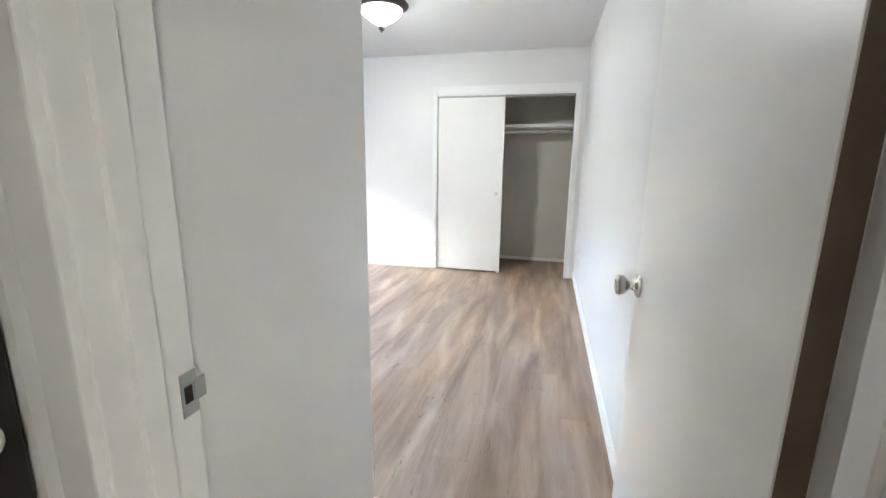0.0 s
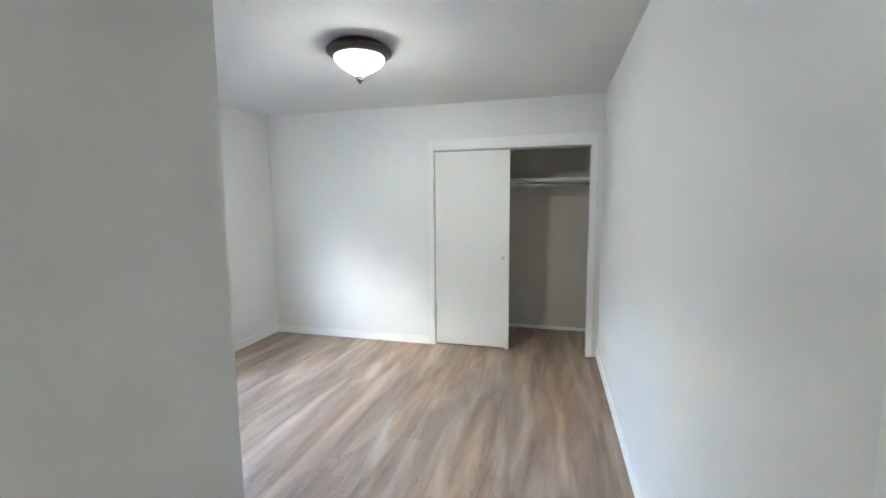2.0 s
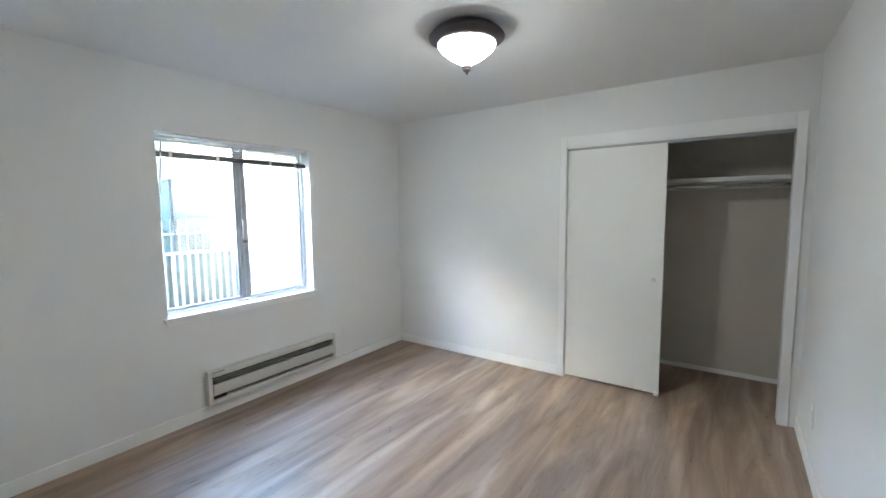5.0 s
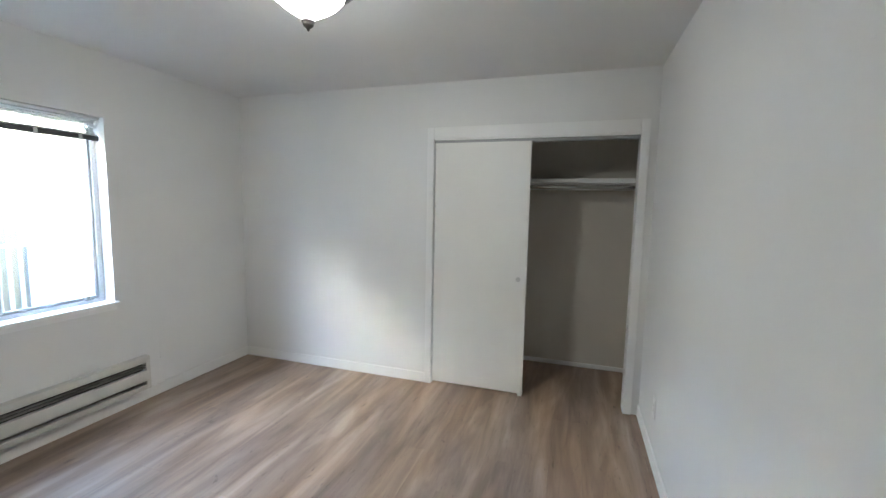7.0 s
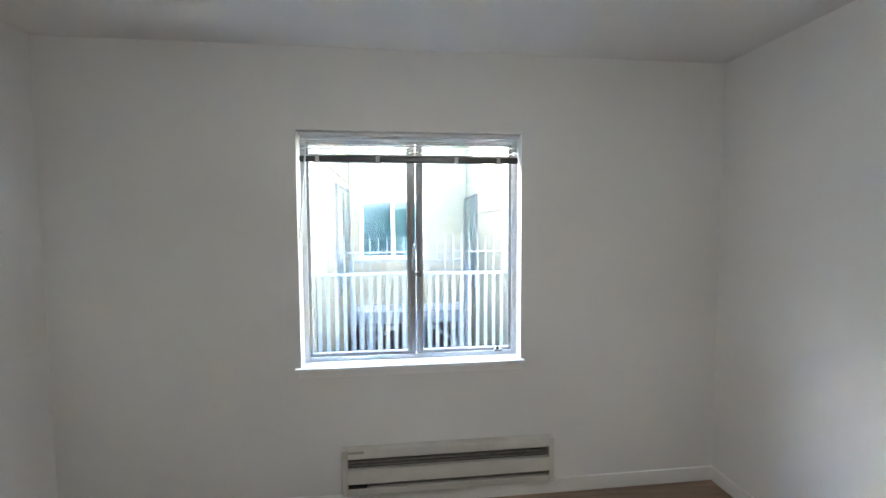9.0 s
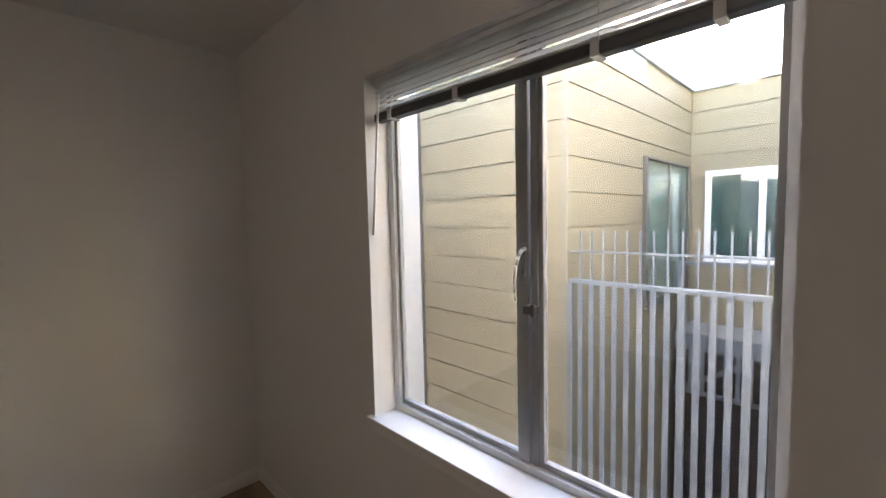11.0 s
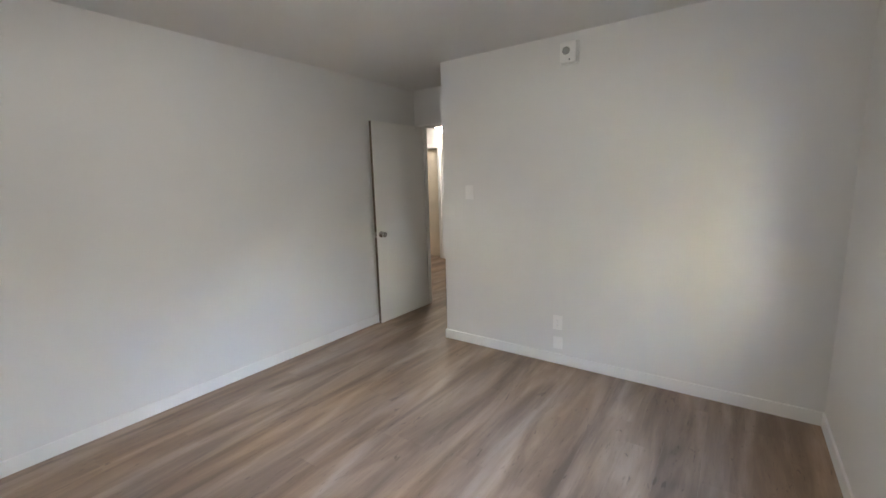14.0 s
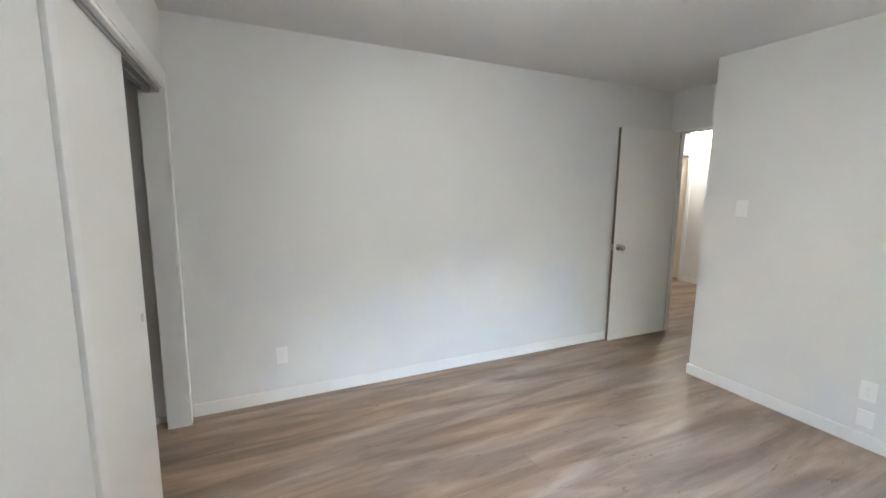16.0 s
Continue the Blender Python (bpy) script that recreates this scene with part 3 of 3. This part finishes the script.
# ---- lamps ----


def dome_lamp(at, metal, glass, label):
    x, y, _ = at
    lamp = thing("ceiling_lamp", (x, y, H), label, "ceiling lamp")
    m = pose(x, y, 0)
    part("pan", lathe(bmesh.new(), [(0.05, H), (0.150, H), (0.176, H - 0.018), (0.194, H - 0.036), (0.199, H - 0.044), (0.197, H - 0.051), (0.162, H - 0.074), (0.155, H - 0.077), (0.148, H - 0.070)], m, 64), metal, lamp)
    prof = [(0.146, H - 0.068), (0.152, H - 0.076), (0.150, H - 0.082)]
    for i in range(1, 16):
        a = i / 16
        prof.append((0.150 * (1 - a ** 1.45) ** 0.92, H - 0.082 - 0.106 * a))
    bm = lathe(bmesh.new(), prof, Matrix(), 144)
    for v in bm.verts:
        r = math.hypot(v.co.x, v.co.y)
        flute = 1 + 0.014 * min(1.0, (r / 0.12) ** 2) * math.cos(24 * math.atan2(v.co.y, v.co.x))
        v.co.x, v.co.y = v.co.x * flute, v.co.y * flute
    bm.transform(m)
    part("shade", bm, glass, lamp, "glowing fluted frosted glass bowl")
    part("finial", lathe(bmesh.new(), [(0.006, H - 0.184), (0.026, H - 0.187), (0.027, H - 0.194), (0.020, H - 0.198), (0.023, H - 0.203), (0.021, H - 0.209), (0.012, H - 0.216), (0.006, H - 0.221), (0.006, H - 0.226), (0.002, H - 0.230)], m, 28), metal, lamp)
    return lamp


dome_lamp((-1.605, 1.970, H), M_BRONZE, M_LAMP, "lit flush ceiling lamp, frosted glass bowl, dark bronze rim")
dome_lamp((1.20, -2.98, H), M_CHROME, M_HALLLAMP, "lit flush hall ceiling lamp, warm glass bowl with metal rim")

# ---- switch, outlets, alarm ----


def wall_plate(name, m, w, h, label, kind_of):
    """A plate that stands on the plane y = 0 and faces +y, moved by m."""
    bm = box(bmesh.new(), -w / 2, w / 2, 0.0, 0.006, -h / 2, h / 2, bevel=0.0025)
    bm.transform(m)
    plate = tagged(part(name, bm, M_PLATE, None), label, "wall plate", "", "")
    if kind_of == "rocker":
        bm = box(bmesh.new(), -0.017, 0.017, 0.006, 0.009, -0.034, 0.034, bevel=0.001)
        box(bm, -0.0155, 0.0155, 0.008, 0.0125, -0.030, 0.002, bevel=0.001)
        bm.transform(m)
        part("rocker", bm, M_PLATE, plate)
    if kind_of == "outlet":
        bm = box(bmesh.new(), -0.0175, 0.0175, 0.006, 0.0085, -0.034, 0.034, bevel=0.001)
        bm.transform(m)
        face = part("receptacle", bm, M_PLATE, plate)
        for z in (-0.018, 0.018):
            bm = boxes((-0.008, -0.0055, 0.0084, 0.0092, z - 0.004, z + 0.006), (0.0055, 0.008, 0.0084, 0.0092, z - 0.003, z + 0.005), (-0.0025, 0.0025, 0.0084, 0.0092, z - 0.011, z - 0.006))
            bm.transform(m)
            part("slot", bm, M_PULL, face)
    for z in ((-0.048, 0.048) if kind_of == "rocker" else (0.0,) if kind_of == "blank" else (-0.0475, 0.0475)):
        part("screw", lathe(bmesh.new(), [(0.003, 0.0055), (0.003, 0.0066), (0.001, 0.0068)], m @ pose(0, 0, z, -90, 0, 0), 10), M_PLATE, plate)
    return plate


wall_plate("light_switch", pose(-1.137, 0, 1.345), 0.078, 0.118, "white rocker light switch on the wall", "rocker")
wall_plate("power_outlet", pose(-1.921, 0, 0.336), 0.074, 0.116, "white double power outlet above a blank plate", "outlet")
wall_plate("blank_plate", pose(-1.926, 0, 0.172), 0.074, 0.098, "white blank wall plate above the baseboard", "blank")
wall_plate("power_outlet", pose(0, 3.012, 0.325, 0, 0, 90), 0.072, 0.118, "white double power outlet beside the closet", "outlet")
covered = wall_plate("blank_plate", pose(WX - 0.003, 2.717, 0.333, 0, 0, -90), 0.072, 0.116, "painted-over blank plate on the wall beside the heater", "blank")
covered.data.materials[0] = M_WALL

alarm = thing("smoke_alarm", (-1.972, 0, 2.297), "white rounded square smoke alarm high on the wall", "smoke alarm")
part("back_plate", boxes((-2.036, -1.908, 0.0, 0.012, 2.222, 2.372), bevel=0.004), M_PLATE, alarm)
bm = boxes((-2.032, -1.912, 0.012, 0.046, 2.226, 2.368), bevel=0.016)
part("housing", bm, M_PLATE, alarm)
part("speaker", lathe(bmesh.new(), [(0.026, 0.0455), (0.026, 0.048), (0.022, 0.0485), (0.002, 0.0485)], pose(-1.960, 0, 2.306, -90, 0, 0), 32), M_PLATE_IN, alarm, "round grey speaker grille")
part("button", lathe(bmesh.new(), [(0.006, 0.045), (0.006, 0.048), (0.002, 0.0485)], pose(-1.985, 0, 2.246, -90, 0, 0), 16), M_PLATE_IN, alarm)

# ---- hall: doors ----
hd = structure("door_2", boxes((1.587, 2.345, -3.335, -3.30, 0.02, 2.03), bevel=0.003), M_HALLDOOR, "cream painted flush hall door, closed", "door")
part("casing", boxes((1.483, 1.545, -3.25, -3.235, 0, 2.11), bevel=0.003), M_TRIM, hd)
part("casing", boxes((2.357, 2.42, -3.25, -3.235, 0, 2.11), bevel=0.003), M_TRIM, hd)
part("casing", boxes((1.545, 2.357, -3.25, -3.235, 2.045, 2.11), bevel=0.003), M_TRIM, hd)
part("jamb", boxes((1.545, 1.563, -3.36, -3.251, 0, 2.05)), M_HALLDOOR, hd)
part("jamb", boxes((2.349, 2.365, -3.36, -3.251, 0, 2.05)), M_HALLDOOR, hd)
part("gap", boxes((1.563, 1.587, -3.35, -3.33, 0.02, 2.03)), M_SLOT, hd, "black strip put in for the shade of the hinge-side gap")
for z in (0.28, 1.72):
    part("hinge", boxes((1.561, 1.593, -3.30, -3.292, z - 0.045, z + 0.045)), M_CHROME, hd)
fd = structure("door_4", boxes((0.84, 1.61, -4.05, -4.015, 0.01, 2.03), bevel=0.003), M_GREYDOOR, "dark grey door at the end of the hall", "door")
part("casing", boxes((0.76, 0.82, -4.0, -3.985, 0, 2.11), bevel=0.003), M_TRIM, fd)
part("casing", boxes((1.63, 1.69, -4.0, -3.985, 0, 2.11), bevel=0.003), M_TRIM, fd)
part("casing", boxes((0.82, 1.63, -4.0, -3.985, 2.05, 2.11), bevel=0.003), M_TRIM, fd)
part("rail", boxes((0.85, 1.60, -4.015, -4.008, 1.74, 1.77)), M_SLOT, fd)
dd = structure("door_3", boxes((-0.975, -0.937, -1.705, -0.850, 0.01, 2.03), bevel=0.003), M_DARKDOOR, "dark stained door in the hall beside the doorway", "door")
part("jamb", boxes((-1.085, -0.976, -0.852, -0.847, 0, 2.04)), M_TRIM, dd)
part("jamb", boxes((-1.085, -0.927, -1.719, -1.707, 0, 2.04)), M_TRIM, dd)
part("knob", lathe(bmesh.new(), knob_profile(), pose(-0.937, -0.912, 0.955, 0, 90, 0) @ Matrix.Scale(0.85, 4), 32), M_CHROME, dd, "satin nickel door knob")

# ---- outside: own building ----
# Unseen pieces added below, above and beside the window wall to shut off light.
structure("exterior_wall", boxes((-3.63, -3.50, -0.12, 8.0, -2.9, -0.16), (-3.63, -3.50, NY + 0.11, 8.0, -0.16, 2.9), (-3.63, -3.50, -0.12, NY + 0.11, 2.55, 2.9)), M_STUCCO, "white stucco outer wall added unseen to close the light well", "wall")
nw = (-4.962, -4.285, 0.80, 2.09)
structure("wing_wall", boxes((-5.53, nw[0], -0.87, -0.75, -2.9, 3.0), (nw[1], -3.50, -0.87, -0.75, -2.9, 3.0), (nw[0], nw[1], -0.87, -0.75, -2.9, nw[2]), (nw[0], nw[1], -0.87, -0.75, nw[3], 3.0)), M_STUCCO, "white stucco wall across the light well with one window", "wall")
# Unseen roof and sides, added to stop sky and sun leaking into the rooms.
structure("roof", boxes((-3.63, 2.9, -4.8, 8.0, 2.90, 2.98), (2.8, 2.9, -4.8, 8.0, -0.16, 2.9), (-3.5, 2.8, 4.48, 4.6, -0.16, 2.9), (-3.5, 2.8, -4.8, -4.7, -0.16, 2.9), (-3.63, -3.5, -4.8, -0.87, -0.16, 2.9)), M_ROOF, "unseen flat roof and outer walls added to keep daylight out", "roof")
# Unseen sunlit wall added to throw a band of light into the room.
structure("bounce_wall", boxes((-5.40, -4.50, 8.0, 12.0, -2.9, 9.0)), M_VINYL, "unseen plain white wall added to bounce sunlight to the window", "wall")
# Unseen darker wall added beside it to keep the bright strip narrow.
structure("alley_end_wall", boxes((-12.0, -5.40, 8.3, 12.0, -2.9, 6.0)), M_SIDING, "unseen yellow wall added to limit the light from the alley", "wall")
structure("ground", boxes((-300, 300, -300, 300, -3.1, -2.9)), M_CONCRETE, "grey concrete ground of the court below", "ground")


def framed_window(parent, m, w, h, frame_mat, cloth_mat, glass, label, fw=0.045, middle=True):
    """A window in the plane y = 0 facing +y, its foot at z = 0, moved by m, with a curtain behind the glass."""
    bm = boxes((-w / 2, -w / 2 + fw, 0.0, 0.05, 0, h), (w / 2 - fw, w / 2, 0.0, 0.05, 0, h), (-w / 2 + fw, w / 2 - fw, 0.0, 0.05, 0, fw), (-w / 2 + fw, w / 2 - fw, 0.0, 0.05, h - fw, h), bevel=0.004)
    if middle:
        box(bm, -fw / 2, fw / 2, 0.0, 0.045, fw, h - fw, bevel=0.003)
    bm.transform(m)
    win = part("window", bm, frame_mat, parent, label)
    bm = box(bmesh.new(), -w / 2 - 0.02, w / 2 + 0.02, 0.0, 0.07, -0.03, -0.002, bevel=0.004)
    bm.transform(m)
    part("sill", bm, frame_mat, win)
    spans = ((-w / 2 + fw, -fw / 2), (fw / 2, w / 2 - fw)) if middle else ((-w / 2 + fw, w / 2 - fw),)
    for a, b in spans:
        bm = boxes((a, b, 0.034, 0.038, fw, h - fw))
        bm.transform(m)
        pane = part("pane", bm, glass, win)
        pane.visible_shadow = False
        bm = bmesh.new()
        n = 40
        cols = []
        for i in range(n + 1):
            x = a + (b - a) * i / n
            y = 0.016 + 0.0022 * math.sin(i * 1.1) + 0.0012 * math.sin(i * 2.7 + 1)
            cols.append((bm.verts.new((x, y, fw)), bm.verts.new((x, y, h - fw)), bm.verts.new((x, 0.004, h - fw)), bm.verts.new((x, 0.004, fw))))
        for p, q in zip(cols, cols[1:]):
            bm.faces.new((p[0], q[0], q[1], p[1]))
            bm.faces.new((p[3], p[2], q[2], q[3]))
            bm.faces.new((p[1], q[1], q[2], p[2]))
            bm.faces.new((p[0], p[3], q[3], q[0]))
        bm.transform(m)
        part("curtain", bm, cloth_mat, win)
    return win


wing_win = thing("wing_window", (-4.62, -0.75, 0.8), "white framed window in the stucco wall, dark inside", "window", "", "structure")
part("frame", boxes((nw[0], nw[0] + 0.035, -0.81, -0.735, nw[2], nw[3]), (nw[1] - 0.035, nw[1], -0.81, -0.735, nw[2], nw[3]), (nw[0] + 0.035, nw[1] - 0.035, -0.81, -0.735, nw[2], nw[2] + 0.035), (nw[0] + 0.035, nw[1] - 0.035, -0.81, -0.735, nw[3] - 0.035, nw[3]), bevel=0.004), M_VINYL, wing_win)
part("inner_frame", boxes((nw[0] + 0.035, nw[0] + 0.06, -0.80, -0.765, nw[2] + 0.035, nw[3] - 0.035), (nw[1] - 0.06, nw[1] - 0.035, -0.80, -0.765, nw[2] + 0.035, nw[3] - 0.035), (nw[0] + 0.06, nw[1] - 0.06, -0.80, -0.765, nw[3] - 0.06, nw[3] - 0.035), bevel=0.003), M_VINYL, wing_win)
wp = part("pane", boxes((nw[0] + 0.05, nw[1] - 0.05, -0.784, -0.780, nw[2] + 0.03, nw[3] - 0.05)), M_FARGLASS, wing_win)
wp.visible_shadow = False
# No blind: a dark sheet stands in for the unlit room.
part("blind", boxes((nw[0] + 0.04, nw[1] - 0.04, -0.862, -0.850, nw[2] + 0.01, nw[3] - 0.01)), M_UNLIT, wing_win, "dark sheet standing in for the unlit room behind the glass")
part("wand", rod(bmesh.new(), (nw[0] + 0.13, -0.80, 2.0), (nw[0] + 0.13, -0.80, 1.55), 0.006, 8), M_SLAT, wing_win)
part("dark_corner_strip", boxes((-5.488, -5.470, -0.748, -0.728, -2.9, 2.96)), M_DARKFRAME, wing_win)

# ---- outside: yellow building with a recess ----
AX, BX, RY0, RY1 = -5.49, -8.70, 0.893, 2.95
TOP = 3.045         # roof edge of the yellow building
house = thing("yellow_building", (-6.6, 2.0, -2.9), "pale yellow clapboard building with a recessed court", "building")
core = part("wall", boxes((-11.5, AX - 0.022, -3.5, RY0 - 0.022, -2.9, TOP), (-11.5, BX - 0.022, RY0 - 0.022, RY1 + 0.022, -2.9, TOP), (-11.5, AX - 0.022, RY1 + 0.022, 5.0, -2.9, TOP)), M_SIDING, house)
bm = boxes((-11.6, AX + 0.03, -3.5, RY0 + 0.03, TOP, TOP + 0.075), (-11.6, BX + 0.03, RY0 + 0.03, RY1 - 0.03, TOP, TOP + 0.075), (-11.6, AX + 0.03, RY1 - 0.03, 5.0, TOP, TOP + 0.075), bevel=0.006)
part("roof", bm, M_ROOF, house, "flat roof edge with blue-grey metal coping")
for x, y in ((AX, RY0), (AX, RY1)):
    s = 1 if y == RY0 else -1
    part("corner_trim", boxes((AX - 0.022, AX + 0.006, y - 0.04 * s, y + 0.006 * s, -2.9, TOP)) if s > 0 else boxes((AX - 0.022, AX + 0.006, y - 0.006, y + 0.04, -2.9, TOP)), M_CORNER, house)
framed_window(house, pose(BX + 0.004, 1.645, 0.915, 0, 0, -90), 1.16, 1.12, M_VINYL, M_TEAL, M_FARGLASS, "white framed window with dark teal curtains", 0.07)
framed_window(house, pose(-7.775, RY0 - 0.012, 0.565), 1.45, 1.535, M_DARKFRAME, M_CURTAIN, M_FARGLASS, "dark framed sliding window with pale curtains", 0.03)
framed_window(house, pose(-8.12, RY1 + 0.012, 0.565, 0, 0, 180), 0.98, 1.44, M_DARKFRAME, M_CURTAIN, M_FARGLASS, "dark framed sliding window with pale curtains", 0.03)

# landing and stair railing inside the recess
LX = -8.0
landing = thing("stair_landing", (LX - 0.3, 1.92, 0.0), "grey galvanised grating landing with a fascia and railing below", "landing")
for i in range(10):
    x = LX - 0.66 + i * 0.064
    part("grating_bar", boxes((x, x + 0.026, RY0 + 0.04, RY1 - 0.04, 0.085, 0.112)), M_GRATE, landing)
part("fascia", boxes((LX - 0.025, LX, RY0 + 0.03, RY1 - 0.03, -0.08, 0.112), bevel=0.004), M_FENCE, landing)
part("bottom_rail", boxes((LX - 0.03, LX + 0.01, RY0 + 0.03, RY1 - 0.03, -0.60, -0.55), bevel=0.004), M_FENCE, landing)
for i in range(17):
    y = RY0 + 0.10 + i * 0.115
    part("baluster", boxes((LX - 0.02, LX, y - 0.020, y + 0.020, -0.55, -0.08)), M_FENCE, landing)
part("brace", box(bmesh.new(), -0.012, 0.012, -0.38, 0.38, -0.026, 0.026, turn=pose(LX + 0.024, 1.36, -0.32, 33, 0, 0)), M_FENCE, landing)
part("brace", box(bmesh.new(), -0.012, 0.012, -0.38, 0.38, -0.026, 0.026, turn=pose(LX + 0.024, 2.55, -0.32, -33, 0, 0)), M_FENCE, landing)
# Dark sheet put in for the deep shade below the grating.
part("void_sheet", boxes((LX - 0.14, LX - 0.12, RY0 + 0.03, RY1 - 0.03, -2.9, 0.07)), M_UNLIT, landing, "dark sheet standing in for the shade under the landing")
for y in (RY0 + 0.10, RY1 - 0.10):
    part("post", boxes((LX - 0.03, LX + 0.03, y - 0.035, y + 0.035, -2.9, 0.95), bevel=0.004), M_FENCE, landing)
part("hand_rail", boxes((LX - 0.02, LX + 0.02, RY0 + 0.07, RY1 - 0.07, 0.92, 0.965), bevel=0.004), M_FENCE, landing)

# fence across the recess
fence = thing("steel_fence", (-5.45, 1.97, -1.0), "pale blue-grey steel picket fence with thin spikes", "fence")
FY0, FY1 = 0.945, 2.93
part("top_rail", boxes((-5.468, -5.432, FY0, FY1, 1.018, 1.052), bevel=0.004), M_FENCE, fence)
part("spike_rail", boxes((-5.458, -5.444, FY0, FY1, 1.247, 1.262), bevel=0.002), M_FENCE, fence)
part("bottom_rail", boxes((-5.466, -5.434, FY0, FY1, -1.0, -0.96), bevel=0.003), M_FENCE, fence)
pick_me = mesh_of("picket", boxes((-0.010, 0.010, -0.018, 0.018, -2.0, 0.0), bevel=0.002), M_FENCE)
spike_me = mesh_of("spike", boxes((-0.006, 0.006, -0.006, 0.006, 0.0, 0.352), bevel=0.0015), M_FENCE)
y = 1.025
while y < FY1 - 0.02:
    for nm, me, z in (("picket", pick_me, 1.018), ("spike", spike_me, 1.052)):
        o = new(nm, me)
        o.parent = fence
        o.matrix_parent_inverse = fence.matrix_basis.inverted()
        o.matrix_basis = pose(-5.45 + random.uniform(-0.001, 0.001), y, z, 0, 0, random.uniform(-1, 1))
    y += 0.0835
for y in (FY0, 1.693, 2.03, FY1):
    part("post", boxes((-5.47, -5.43, y - 0.02, y + 0.02, -2.9, 1.018), bevel=0.003), M_FENCE, fence)

# clapboards
BH = 0.2724


def board_mesh(length):
    """One lap board: thicker at its foot, with a rebate along its top; runs along x, faces +y."""
    me = bpy.data.meshes.new("clapboard")
    rim = ((0.0, 0.0), (0.016, 0.0), (0.010, BH - 0.009), (0.0015, BH - 0.009), (0.0015, BH - 0.001), (0.0, BH - 0.001))
    k = len(rim)
    pts = [(e * length / 2, y, z) for e in (-1, 1) for y, z in rim]
    faces = [(i, (i + 1) % k, k + (i + 1) % k, k + i) for i in range(k)]
    faces += [(5, 4, 3, 0), (3, 2, 1, 0), (6, 9, 10, 11), (6, 7, 8, 9)]
    me.from_pydata(pts, [], faces)
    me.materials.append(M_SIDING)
    return me


def clad(spans, turn, place, top=TOP + 0.02):
    """Rows of boards on one face; spans are lengths of boards laid end to end from s0 to s1."""
    for s0, s1 in spans:
        me = board_mesh(s1 - s0 - 0.002)
        for k in range(-12, 14):
            z = 0.340 + BH * k
            if z + BH > top:
                continue
            o = new("clapboard", me)
            o.parent = core
            o.matrix_basis = pose(*place((s0 + s1) / 2), z, 0, 0, turn)
            o.matrix_parent_inverse = parent_world(core).inverted()


clad(((-0.74, RY0 - 0.042),), -90, lambda s: (AX - 0.021, s))
clad(((RY1 + 0.042, 4.99),), -90, lambda s: (AX - 0.021, s))
clad(((BX, AX - 0.024),), 0, lambda s: (s, RY0 - 0.021))
part("white_board", boxes((-7.08, -5.95, RY0 - 0.012, RY0 + 0.001, 2.800, TOP - 0.004)), M_VINYL, house, "white board under the roof edge")
clad(((BX, AX - 0.024),), 180, lambda s: (s, RY1 + 0.021))
clad(((RY0 + 0.002, RY1 - 0.002),), -90, lambda s: (BX - 0.021, s))

# floor planks, laid along the room
PW, PL = 0.182, 1.22


def plank(x0, x1, y0, y1):
    me = bpy.data.meshes.new("plank")
    w, h, c = (x1 - x0) / 2, (y1 - y0) / 2, 0.0004
    pts = [(sx * (w - 0.0001 - i), sy * (h - 0.0001 - i), z) for i, z in ((0, -0.012), (0, -0.0004), (c, 0.0)) for sx, sy in ((-1, -1), (1, -1), (1, 1), (-1, 1))]
    fs = [(3, 2, 1, 0), (8, 9, 10, 11)] + [(a + i, a + (i + 1) % 4, a + 4 + (i + 1) % 4, a + 4 + i) for a in (0, 4) for i in range(4)]
    me.from_pydata(pts, [], fs)
    me.materials.append(M_FLOOR)
    o = new("plank", me)
    o.parent = floor
    o.location = ((x0 + x1) / 2, (y0 + y1) / 2, 0)


areas = ((WX, -1.75, 0.0, NY), (-1.75, PX, 0.0, 4.38), (PX, 0.0, -4.0, 4.38), (-0.975, PX, -4.0, HY), (0.0, 1.25, -4.0, HY), (1.25, 2.7, -4.0, HY))
rng = random.Random(7)
cols = int((2.8 - WX) / PW) + 1
starts = [rng.uniform(0, PL) for _ in range(cols)]
for c in range(cols):
    xa, xb = WX + c * PW, WX + (c + 1) * PW
    for ax0, ax1, ay0, ay1 in areas:
        x0, x1 = max(xa, ax0), min(xb, ax1)
        if x1 - x0 < 0.004:
            continue
        yy = -6.0 + starts[c]
        while yy < ay1:
            p, q = max(yy, ay0), min(yy + PL, ay1)
            if q - p > 0.004:
                plank(x0, x1, p, q)
            yy += PL
